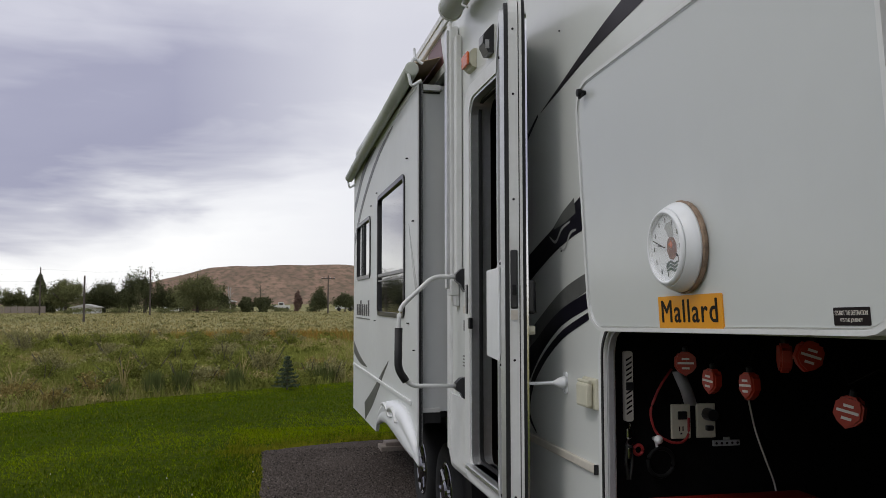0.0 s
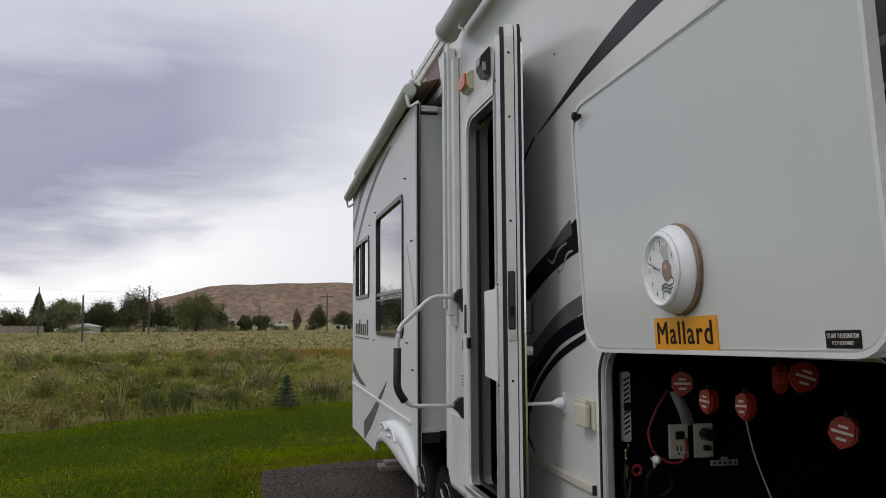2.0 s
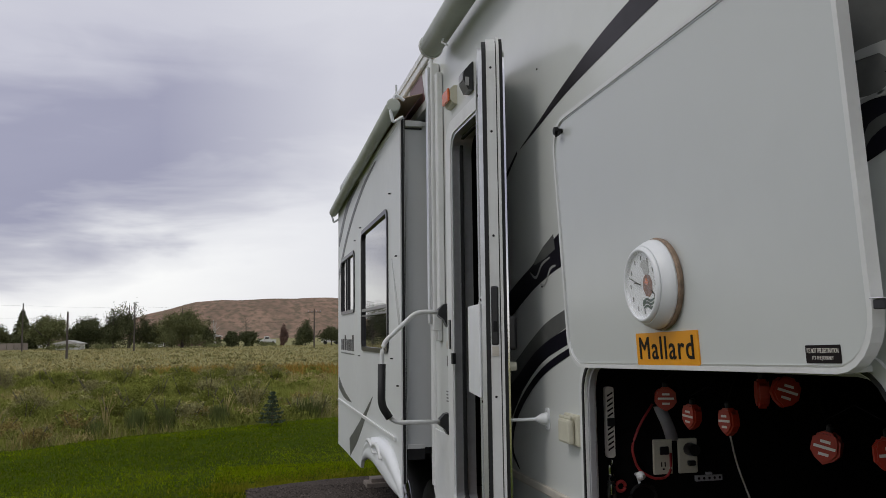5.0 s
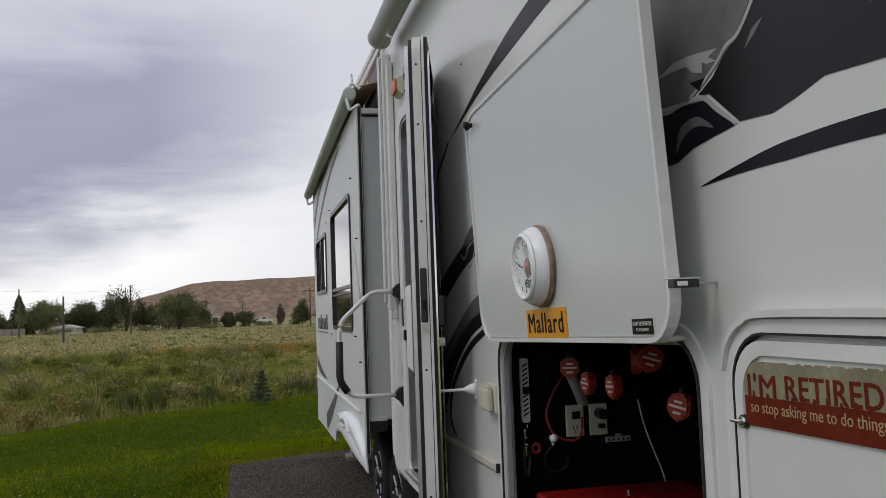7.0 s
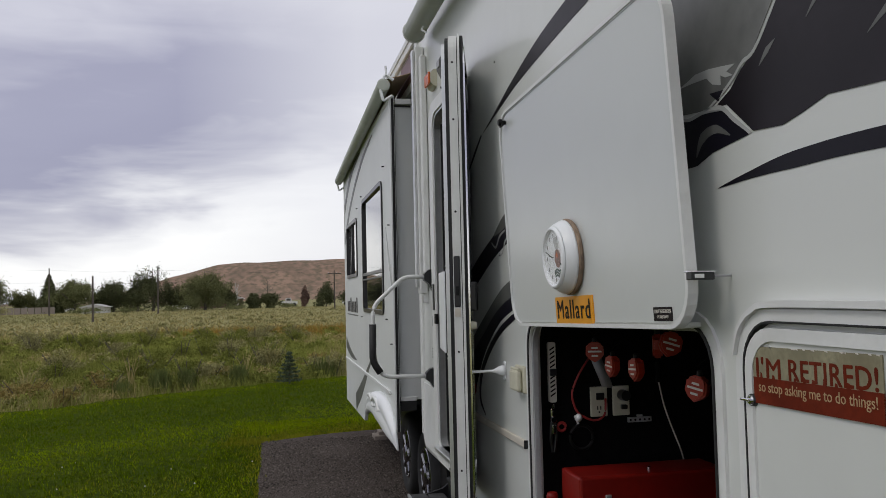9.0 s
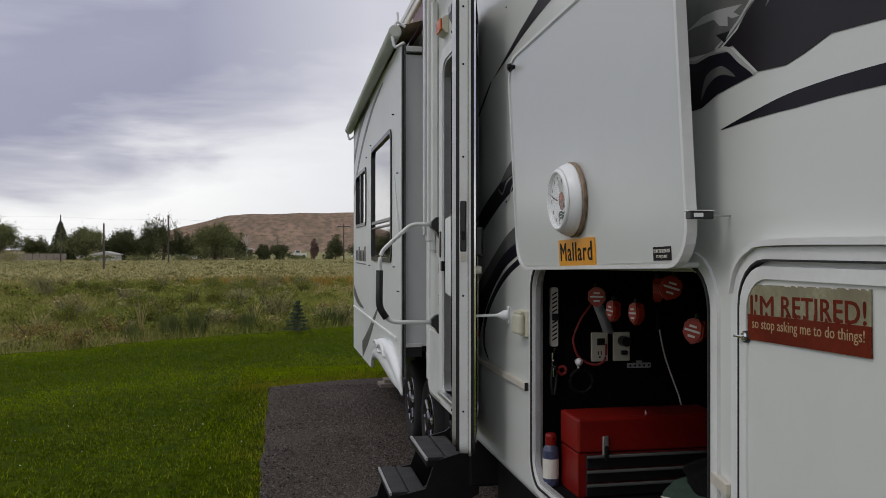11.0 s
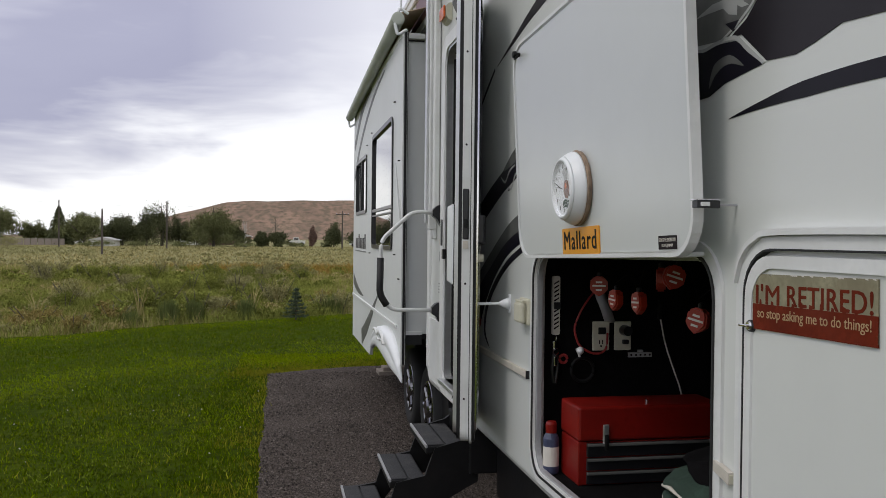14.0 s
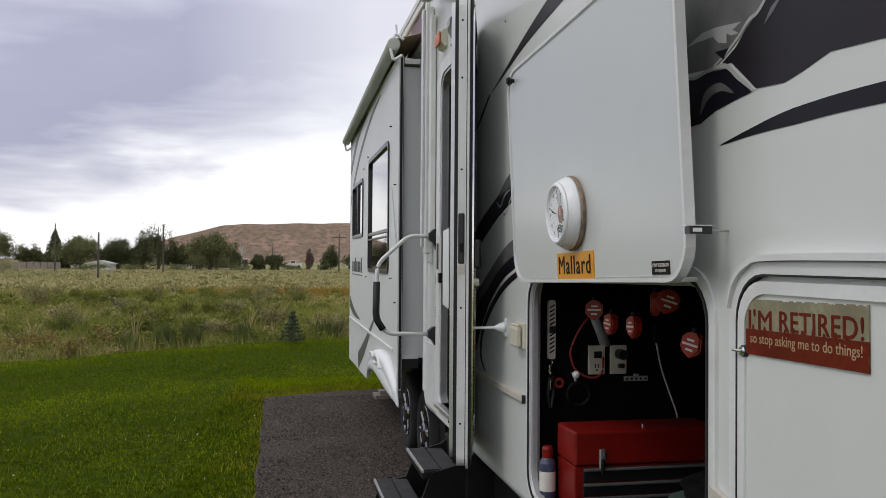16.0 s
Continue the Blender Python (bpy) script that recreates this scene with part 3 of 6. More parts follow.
part("talon_shade", band([(.42, 1.955), (.30, 1.99), (.19, 2.02)], [.01, .05, .06], D0 - 0.00030, D0 - 0.00003), DECAL_GREY, trailer)
part("grey_band", band([(.93, 1.41), (.62, 1.555), (.32, 1.675), (.09, 1.735)], [.08, .07, .075, .062], D0, D1), DECAL_GREY, trailer, "grey curved band")
part("black_band", band([(.99, 1.18), (.84, 1.34), (.62, 1.48), (.36, 1.60), (.07, 1.672)], [.20, .14, .075, .06, .055], D0 - 0.00030, D1), DECAL_BLACK, trailer, "black curved band")
part("black_arc", band([(.66, 1.122), (.755, 1.19), (.72, 1.31), (.565, 1.43), (.335, 1.54), (.07, 1.615)], [.002, .024, .034, .032, .03, .026], D0 - 0.00060, D1), DECAL_BLACK, trailer, "thin black arc")
part("marker_reflector", lathed([(.024, -.009), (.024, -.0015)], (0, .86, 1.225), "x", 16), RED, trailer, "red reflector")


def patch(name, pts, material, lift=0.0, label=""):
    return part(name, prismed(pts, D0 - lift * .3, D1), material, trailer, label)


patch("mountain_grey", [(-1.1, 2.42), (-1.9, 2.42), (-1.68, 2.19), (-1.62, 2.165), (-1.58, 2.135), (-1.50, 2.104), (-1.30, 2.125)], DECAL_GREY, 0, "grey mountain graphic")
patch("mountain_dark", [(-2.6, 2.42), (-1.91, 2.42), (-1.69, 2.19), (-1.63, 2.16), (-1.59, 2.13), (-1.52, 2.103), (-1.57, 2.10), (-1.67, 2.022), (-1.77, 2.014), (-1.83, 2.024), (-1.91, 2.042), (-2.06, 2.03), (-2.6, 1.99)], DECAL_BROWN, .001, "dark mountain graphic")
patch("mountain_foot", [(-1.30, 2.11), (-1.49, 2.098), (-1.555, 2.09), (-1.652, 2.018), (-1.58, 2.012), (-1.50, 2.004), (-1.43, 1.985), (-1.36, 1.985), (-1.30, 1.98)], DECAL_BLACK, .0005)
part("foot_shade", band([(-1.43, 2.005), (-1.46, 2.045), (-1.52, 2.055), (-1.58, 2.03)], [.002, .026, .02, .002], D0 - 0.00060, D0 - 0.00018), DECAL_GREY, trailer)
part("ridge_line", band([(-1.34, 2.115), (-1.40, 2.10), (-1.47, 2.104), (-1.545, 2.098), (-1.60, 2.06), (-1.66, 2.02)], [.006, .008, .009, .011, .011, .006], D0 - 0.00075, D0 - 0.00036), DECAL_LIGHT, trailer)
part("ridge_line", band([(-1.48, 2.104), (-1.545, 2.125), (-1.60, 2.15), (-1.64, 2.175), (-1.70, 2.20), (-1.85, 2.36)], [.004, .008, .008, .009, .009, .008], D0 - 0.00075, D0 - 0.00036), DECAL_LIGHT, trailer)
patch("bird_shape", [(-1.36, 2.185), (-1.44, 2.20), (-1.50, 2.197), (-1.56, 2.188), (-1.61, 2.18), (-1.575, 2.172), (-1.60, 2.158), (-1.57, 2.16), (-1.55, 2.17), (-1.55, 2.148), (-1.515, 2.158), (-1.49, 2.178), (-1.42, 2.183)], DECAL_LIGHT, .003, "pale bird outline")
patch("rock_shade", [(-1.50, 2.14), (-1.56, 2.135), (-1.535, 2.115)], DECAL_BLACK, .003)
# grey streaks laid over the mountain as painted reflections
for a, b in (((-1.86, 2.20), (-1.94, 2.26)), ((-1.70, 2.15), (-1.76, 2.19)), ((-2.02, 2.12), (-2.12, 2.17))):
    part("painted_reflection", band([a, ((a[0] + b[0]) / 2, (a[1] + b[1]) / 2 + .004), b], [.0, .014, .0], D0 - 0.00090, D0 - 0.00036), DECAL_GREY, trailer)
part("spear_swoosh", band([(-1.520, 1.921), (-1.65, 1.933), (-1.80, 1.941), (-2.05, 1.940), (-2.6, 1.914)], [.0, .016, .033, .036, .03], D0, D1), DECAL_BLACK, trailer, "black spear swoosh")
patch("wine_panel", [(2.5, 3.20), (3.3, 3.20), (3.0, 3.40), (2.6, 3.40)], DECAL_WINE, 0, "wine-red graphic near the roof")
part("tail_window_frame", ringed(rrect(6.85, 7.25, 1.45, 2.62, .06), rrect(6.88, 7.22, 1.48, 2.59, .05), -.02, -.001), BLACKGLOSS, trailer)
part("tail_window_pane", prismed(rrect(6.88, 7.22, 1.48, 2.59, .05), -.01, -.003), GLASS, trailer)
for z in (1.86, 2.72):
    part("rivet", lathed([(.003, -.006), (.004, -.002)], (0, .33, z), "x", 8), STEEL, trailer)


def wheel(y):
    w = part("wheel", lathed([(.10, 0), (.12, .01), (.12, .20), (.10, .21)], (.14, y, .345), "x", 20), STEEL, trailer)
    prof = [(.20, .025), (.235, .006), (.30, .0), (.335, .02), (.345, .06), (.345, .15), (.335, .19), (.30, .21), (.235, .205), (.20, .185)]
    part("tyre", lathed(prof, (.12, y, .345), "x", 36), TYRE, w, "black ribbed tyre", smooth=True)
    bm = lathed([(.195, .03), (.205, .012), (.195, .008), (.17, .028), (.10, .035), (.085, .002), (.06, -.01), (.0001, -.012)], (.12, y, .345), "x", 32)
    for k in range(8):
        a = 2 * math.pi * k / 8
        c, s = math.cos(a), math.sin(a)
        p0, p1 = Vector((.148, y + .07 * c, .345 + .07 * s)), Vector((.134, y + .185 * c, .345 + .185 * s))
        sweep(bm, [p0, p1], [.022, .016], 6)
    part("rim", bm, RIM, w, "polished alloy rim")
    return w


wheel(3.07)
wheel(3.98)

# closed baggage door with its sign
LOCK_Y, LOCK_Z = -1.648, 1.466
hatch = thing("baggage_door", "closed white baggage door with moulded frame", "hatch")
part("frame", ringed(rrect(-2.75, -1.592, .76, 1.655, .12), rrect(-2.72, -1.622, .79, 1.628, .10), -.018, -.001), WHITE, hatch)
part("seal", ringed(rrect(-2.722, -1.6195, .788, 1.6305, .10), rrect(-2.7165, -1.6245, .7935, 1.6262, .097), -.0188, -.0015), BLACK, hatch)
part("door_panel", prismed(rrect(-2.715, -1.626, .795, 1.616, .09), -.012, -.0012), GEL, hatch)
part("edge_moulding", ringed(rrect(-2.715, -1.626, .795, 1.616, .09), rrect(-2.690, -1.651, .820, 1.590, .075), -.018, -.0121), WHITE, hatch)
part("rain_gutter", band([(-2.72, 1.664), (-2.2, 1.664), (-1.76, 1.664), (-1.67, 1.650), (-1.618, 1.612), (-1.597, 1.555)], [.013, .013, .013, .012, .010, .003], -.028, -.002), WHITE, hatch)
lk = part("lock", lathed([(.012, -.020), (.0135, -.016), (.014, -.0121)], (0, LOCK_Y, LOCK_Z), "x", 20), BLACKGLOSS, hatch, "round chrome key lock")
part("lock_face", lathed([(.008, -.024), (.010, -.0202)], (0, LOCK_Y, LOCK_Z), "x", 20), CHROME, lk)
part("lock_lever", boxed((-.030, LOCK_Y - .004, LOCK_Z - .003), (-.0245, LOCK_Y + .028, LOCK_Z + .003), .002), CHROME, lk)

clasp = thing("door_clasp", "small cream plastic hold-back clip on the trailer wall", "clip")
part("body", prismed([(-1.566, 1.103), (-1.566, 1.130), (-1.500, 1.142), (-1.500, 1.118)], -.016, -.002), RAIL, clasp)
part("tip", boxed((-.015, -1.569, 1.107), (-.004, -1.5665, 1.126), .001), CREAM, clasp)

sign = thing("retirement_sign", "weathered metal sign in cream and red, screwed to the baggage door", "sign")
SG = Matrix.Translation((-.0135, -1.845, 1.523)) @ Matrix.Rotation(radians(-1.0), 4, "X")
part("cream_field", xf(prismed([(-.189, -.052), (.189, -.052), (.189, .057), (-.189, .057)], -.003, 0), SG), SIGNCREAM, sign)
part("red_field", xf(prismed([(-.189, -.058), (.189, -.058), (.189, -.005), (-.189, -.005)], -.0034, -.0002), SG), SIGNRED, sign)
WALLTEXT = Matrix(((0, 0, -1, 0), (-1, 0, 0, 0), (0, 1, 0, 0), (0, 0, 0, 1)))
lettering("upper_word", "I'M", .082, .040, SG @ Matrix.Translation((-.0034, .135, .016)) @ WALLTEXT, SIGNRED, sign, .0004, bold=.0011, spacing=1.05)
lettering("lower_word", "RETIRED!", .244, .040, SG @ Matrix.Translation((-.0034, -.056, .016)) @ WALLTEXT, SIGNRED, sign, .0004, bold=.0011, spacing=1.05)
for y, w, h in ((.160, .008, .012), (.118, .010, .009), (.048, .009, .008), (.020, .008, .013), (-.008, .012, .009), (-.040, .010, .013), (-.072, .009, .008), (-.104, .012, .012), (-.135, .009, .009)):
    part("paint_drip", xf(prismed([(y - w / 2, -.006), (y + w / 2, -.006), (y + w * .3, -.006 + h), (y - w * .3, -.006 + h * .8)], -.0036, -.0031), SG), SIGNRED, sign)
lettering("small_lettering", "so stop asking me to do things!", .345, .027, SG @ Matrix.Translation((-.0038, -.002, -.026)) @ WALLTEXT, SIGNTEXT, sign, .0006)
r = random.Random(3)
for k in range(16):
    y = -.186 + .372 * r.random()
    part("chipped_spot", xf(prismed([(y - .004, .0545), (y + .003, .0555), (y + .005, .0572), (y - .003, .0574)], -.0034, -.0028), SG), PALE, sign)

# baggage door standing open
HT = Matrix.Translation((-.056, -.165, 1.574)) @ Matrix.Rotation(radians(-1.5), 4, "X") @ Matrix.Translation((0, .165, 0)) @ Matrix.Rotation(radians(-2.4), 4, "Y")
PY0, PY1, PH = -1.552, -.165, .803
lid = thing("open_baggage_door", "large white baggage door swung up and open against the wall", "hatch")
part("panel", xf(prismed(rrect(PY0 + .006, PY1 - .006, .006, PH - .006, .10), -.034, -.016), HT), PANEL, lid)
part("edge_frame", xf(ringed(rrect(PY0, PY1, 0, PH, .105), rrect(PY0 + .012, PY1 - .012, .011, PH - .012, .095), -.039, -.014), HT), WHITE, lid, "white bevelled aluminium edging")
part("edge_bead", xf(ringed(rrect(PY0 + .0125, PY1 - .0125, .0115, PH - .0125, .094), rrect(PY0 + .016, PY1 - .016, .015, PH - .016, .091), -.0362, -.033), HT), ALU, lid)
part("hinge", xf(boxed((-.030, PY0 + .12, -.002), (.055, PY1 - .12, .010), .004), HT), WHITE, lid)
kn = part("lock_knob", xf(lathed([(.0001, -.064), (.012, -.062), (.014, -.05), (.008, -.048), (.008, -.0345)], (0, -.25, .758), "x", 14), HT), STEEL, lid, "dark thumb lock")
part("lock_cam", xf(boxed((-.055, -.275, .741), (-.048, -.235, .751), .002), HT), STEEL, kn)
keep = thing("door_catch", "bright metal spring catch holding the baggage door", "catch")
part("body", boxed((-.112, -1.592, 1.716), (-.058, -1.566, 1.7325), .002), BLACKGLOSS, keep, "dark spring body")
part("top_plate", boxed((-.114, -1.594, 1.7328), (-.056, -1.560, 1.7355), .001), CHROME, keep, "bright top plate")
part("front_band", boxed((-.106, -1.5945, 1.720), (-.084, -1.5925, 1.729), .0006), CHROME, keep, "bright metal band")
part("wall_arm", boxed((-.060, -1.562, 1.722), (-.0005, -1.556, 1.727), .001), DUCT, keep)

clock = thing("wall_clock", "round white plastic clock with printed dial on the open door", "clock")
CK = HT @ Matrix.Translation((-.0365, -.828, .212)) @ Matrix.Scale(.95, 4)
part("wooden_back", xf(lathed([(.118, -.014), (.122, -.010), (.120, 0)], (0, 0, 0), "x", 40), CK), RAWWOOD, clock, "worn wooden back ring", smooth=False)
part("case", xf(turned([(.117, -.0145), (.1175, -.021), (.113, -.032), (.107, -.043), (.1035, -.047), (.1025, -.050), (.101, -.0505), (.090, -.045), (.090, -.0145)], (0, 0, 0), 64), CK), PLASTIC, clock, smooth=True)
part("bezel", xf(turned([(.1005, -.0508), (.099, -.055), (.095, -.060), (.091, -.0615), (.0875, -.060), (.0855, -.054), (.0845, -.031), (.089, -.031), (.0895, -.050)], (0, 0, 0), 64), CK), PLASTIC, clock, smooth=True)
CKD = CK @ Matrix.Translation((-.020, 0, 0))
dial = part("dial", xf(lathed([(.0855, -.030), (.0855, -.026)], (0, 0, 0), "x", 40), CKD), PLASTIC, clock, "off-white dial with green and brown print")
part("brown_print", xf(prismed([(-.004, .010), (-.002, -.012), (-.014, -.030), (-.032, -.034), (-.050, -.022), (-.052, .004), (-.040, .022), (-.022, .026), (-.010, .020)], -.0315, -.0302), CKD), CLOCKBROWN, dial)
part("wing_print", xf(prismed([(-.012, .006), (-.026, -.004), (-.034, .006), (-.024, .016)], -.0322, -.0316), CKD), AMBER, dial)
part("tail_print", xf(prismed([(-.046, -.016), (-.062, -.028), (-.050, -.026)], -.0322, -.0303), CKD), INK, dial)
part("grey_print", xf(prismed([(-.004, .062), (-.024, .064), (-.036, .050), (-.040, .028), (-.030, .022), (-.012, .026), (-.004, .042), (.006, .050)], -.0315, -.0302), CKD), DECAL_LIGHT, dial)
for dz in (-.041, -.050, -.059):
    part("green_print", xf(band([(.004, dz - .002), (-.016, dz + .003), (-.036, dz - .003), (-.056, dz + .002)], [.003, .006, .006, .003], -.0318, -.0303), CKD), CLOCKGREEN, dial)
part("green_print", xf(band([(.004, -.055), (.002, -.046), (-.010, -.040)], [.006, .007, .004], -.0319, -.0304), CKD), CLOCKGREEN, dial)
for k in range(12):
    a = 2 * math.pi * k / 12
    part("hour_mark", xf(boxed((-.0322, .070 * math.cos(a) - .0015, .070 * math.sin(a) - .006), (-.0304, .070 * math.cos(a) + .0005, .070 * math.sin(a) + .006)), CKD), DECAL_GREY, dial)
part("hour_hand", xf(swept([(-.036, 0, 0), (-.036, .038, .008)], .0016, 6), CKD), INK, clock)
part("minute_hand", xf(swept([(-.039, 0, 0), (-.039, .058, .022)], .0014, 6), CKD), INK, clock)
pane = part("cover_glass", xf(lathed([(.0872, -.0605), (.0872, -.0600)], (0, 0, 0), "x", 40), CK), CLEAR, clock)
pane.visible_shadow = False

plate = thing("name_plate", "yellow plate with a black duck name, on the open door", "sign")
PT = HT @ Matrix.Translation((-.0345, -.826, .052))
part("plate", xf(prismed(rrect(-.158, .158, -.041, .041, .004, 2), -.004, 0), PT), YELLOW, plate)
lettering("lettering", "Mallard", .276, .056, PT @ Matrix.Translation((-.0048, 0, .002)) @ WALLTEXT, INK, plate, bold=.0012, spacing=1.14, depth=.0006)
stick = thing("slogan_sticker", "small black sticker with white slogan, on the open door", "sticker")
ST = HT @ Matrix.Translation((-.0345, -1.412, .035))
part("backing", xf(prismed(rrect(-.048, .048, -.0165, .0165, .002, 2), -.0012, 0), ST), INK, stick)
lettering("lettering", "IT'S NOT THE DESTINATION", .086, .009, ST @ Matrix.Translation((-.0016, 0, .0065)) @ WALLTEXT, PALE, stick, .0006)
lettering("lettering", "IT'S THE JOURNEY", .058, .009, ST @ Matrix.Translation((-.0016, 0, -.0075)) @ WALLTEXT, PALE, stick, .0006)

# entry door, swung open
HY = 1.0
ux = Vector((-.185, -.715)).normalized()
DR = Matrix(((ux.x, ux.y, 0, -.022), (ux.y, -ux.x, 0, HY), (0, 0, 1, 0), (0, 0, 0, 1)))   # local x: along the door, y: towards its inner face
DW = .735
door = thing("entry_door", "white trailer entry door with screen door, standing open", "door")
part("door_leaf", xf(prismed(rrect(.0, DW, .765, 2.835, (.05, .05, .10, .10)), -.016, .016, "y"), DR), GEL_SLIDE, door)
part("edge_frame", xf(ringed(rrect(-.006, DW + .006, .759, 2.841, (.05, .05, .10, .10)), rrect(.03, DW - .03, .795, 2.805, .06), -.019, .0165, "y"), DR), WHITE, door, "white aluminium edge with rivets")
part("outer_flange", xf(ringed(rrect(.10, DW + .004, .762, 2.838, (.05, .05, .11, .11)), rrect(.14, DW - .03, .795, 2.805, .06), -.0225, -.0195, "y"), DR), BLACK, door, "thin black gasket")
part("cover_flange", xf(ringed(rrect(.10, DW + .018, .75, 2.85, (.05, .05, .11, .11)), rrect(.15, DW - .03, .795, 2.805, .06), -.033, -.023, "y"), DR), WHITE, door, "white outer flange")
part("flange_seal", xf(ringed(rrect(.12, DW + .010, .757, 2.843, (.05, .05, .11, .11)), rrect(.16, DW - .03, .795, 2.805, .06), -.046, -.0335, "y"), DR), BLACK, door, "black rubber door seal")
part("outer_trim", xf(ringed(rrect(.16, DW - .012, .80, 2.80, (.05, .05, .10, .10)), rrect(.19, DW - .03, .83, 2.77, .06), -.054, -.0465, "y"), DR), CHROME, door, "bright outer trim")
part("window_frame", xf(ringed(rrect(.22, .58, 1.75, 2.62, .06), rrect(.25, .55, 1.78, 2.59, .05), -.054, -.0465, "y"), DR), BLACKGLOSS, door)
lt = part("latch_body", xf(boxed((DW - .05, -.014, 1.64), (DW + .012, .014, 1.86), .006), DR), BLACKGLOSS, door, "black latch case")
part("latch_bolt", xf(boxed((DW + .010, -.008, 1.69), (DW + .022, .008, 1.73), .003), DR), STEEL, lt)
part("strike_rust", xf(boxed((DW + .0065, -.012, 1.60), (DW + .010, .012, 1.635)), DR), RAIL, lt)
for z in (.95, 1.45, 2.05, 2.45, 2.7):
    part("rivet", xf(lathed([(.005, DW + .0062), (.004, DW + .009)], (0, 0, z), "x", 8), DR), STEEL, door)
part("outer_handle", xf(boxed((DW - .13, -.085, 1.62), (DW - .06, -.0465, 1.75), .01), DR), BLACKGLOSS, door)
part("cream_bumper", xf(lathed([(.016, -.078), (.018, -.06), (.018, -.0465)], (DW - .03, 0, 1.56), "y", 14), DR), CREAM, door)
# black ring put in the gap to stand for its shade
part("gap_shade_ring", xf(ringed(rrect(.0, DW - .004, .765, 2.835, (.05, .05, .10, .10)), rrect(.05, DW - .05, .81, 2.79, .06), .017, .0325, "y"), DR), BLACK, door, "black ring standing for the shaded gap between door and screen")
# screen door in front of the inner face
N0, N1 = .033, .049
sc = part("screen_frame", xf(ringed(rrect(.006, DW - .012, .79, 2.81, (.05, .05, .09, .09)), rrect(.050, DW - .055, .835, 2.765, .06), N0, N1, "y"), DR), ALU, door, "aluminium screen door frame")
part("upper_screen", xf(boxed((.05, N0 + .006, 1.80), (DW - .055, N0 + .010, 2.765)), DR), SCREEN, sc)
part("lower_screen", xf(boxed((.05, N0 + .006, .835), (DW - .055, N0 + .010, 1.42)), DR), SCREEN, sc)
part("cross_bar", xf(boxed((.045, N0 - .001, 1.795), (DW - .045, N1 + .003, 1.825), .003), DR), ALU, sc)
part("cross_bar", xf(boxed((.045, N0 - .001, 1.415), (DW - .045, N1 + .003, 1.445), .003), DR), ALU, sc)
FL = DR @ Matrix.Translation((DW - .02, N1 + .004, 0)) @ Matrix.Rotation(radians(-7), 4, "Z")
part("slider_panel", xf(boxed((-.34, 0, 1.445), (0, .006, 1.795), .002), FL), PLASTIC, sc, "white sliding latch cover")
for z in (1.43, 1.81, .95, 2.6):
    part("rivet", xf(lathed([(.006, N1), (.005, N1 + .005)], (DW - .03, 0, z), "y", 8), DR), STEEL, sc)
for z in (1.0, 1.8, 2.6):
    part("hinge", swept([(-.030, HY, z - .05), (-.030, HY, z + .05)], .011, 10), ALU, door)

holder = thing("door_holder", "white plastic door holder with a thin rod to the wall", "door holder")
part("wall_bracket", lathed([(.024, -.0075), (.023, -.016), (.019, -.030), (.011, -.044), (.007, -.054)], (0, .30, 1.362), "x", 18), PLASTIC, holder, smooth=True)
part("wall_foot", prismed(rrect(.283, .317, 1.322, 1.402, .010), -.007, -.001), PLASTIC, holder)
for z in (1.332, 1.392):
    part("foot_screw", lathed([(.004, -.009), (.005, -.0072)], (0, .30, z), "x", 8), ALU, holder)
part("rod", swept([(-.05, .30, 1.362), (-.175, .335, 1.358)], .006, 8), PLASTIC, holder)
part("door_cup", lathed([(.034, -.176), (.028, -.168), (.012, -.14)], (0, .335, 1.358), "x", 12), PLASTIC, holder)

outlet = thing("outside_outlet", "cream weatherproof outlet cover on the wall", "outlet cover")
part("base", boxed((-.018, -.030, 1.298), (-.001, .098, 1.404), .006), CREAM, outlet)
part("flip_lid", boxed((-.044, -.012, 1.304), (-.0185, .092, 1.388), .010), CREAM, outlet)
part("hinge_bar", swept([(-.032, -.012, 1.392), (-.032, .09, 1.392)], .006, 8), CREAM, outlet)

amber = thing("marker_lamp", "amber clearance lamp on cream base by the door", "lamp")
part("base", prismed([(-.001, 2.938), (-.001, 3.044), (-.022, 3.040), (-.039, 3.022), (-.040, 2.966), (-.024, 2.944)], 1.64, 1.79, "y"), CREAM, amber, "cream wedge base")
part("lens", boxed((-.054, 1.648, 2.955), (-.0405, 1.782, 3.028), .006), AMBER, amber, "orange ribbed lens")
porch = thing("porch_light", "black porch light above the door", "lamp")
part("housing", prismed([(-.001, 2.915), (-.001, 3.062), (-.008, 3.062), (-.052, 3.012), (-.052, 2.960), (-.030, 2.915)], 1.29, 1.39, "y"), BLACKGLOSS, porch, "black wedge housing")
part("lens", boxed((-.046, 1.283, 2.935), (-.026, 1.2895, 2.980), .003), DUCT, porch, "clear ribbed lens")
part("lens", boxed((-.057, 1.30, 2.966), (-.0525, 1.38, 3.004), .002), DUCT, porch, "clear ribbed lens")

# assist handle
hand = thing("assist_handle", "white folding grab handle with black foam grip", "handle")
HP = rounded([(-.035, 1.96, 1.805), (-.175, 1.96, 1.812), (-.375, 1.96, 1.63), (-.380, 1.96, 1.29), (-.315, 1.96, 1.195), (-.035, 1.96, 1.190)], .055)
part("bar", swept(HP, .0130, 12), WHITE, hand, smooth=True)
part("foam_grip", swept(rounded([(-.377, 1.96, 1.52), (-.380, 1.96, 1.29), (-.335, 1.96, 1.222)], .04), .022, 14), BLACK, hand, "black foam grip", smooth=True)
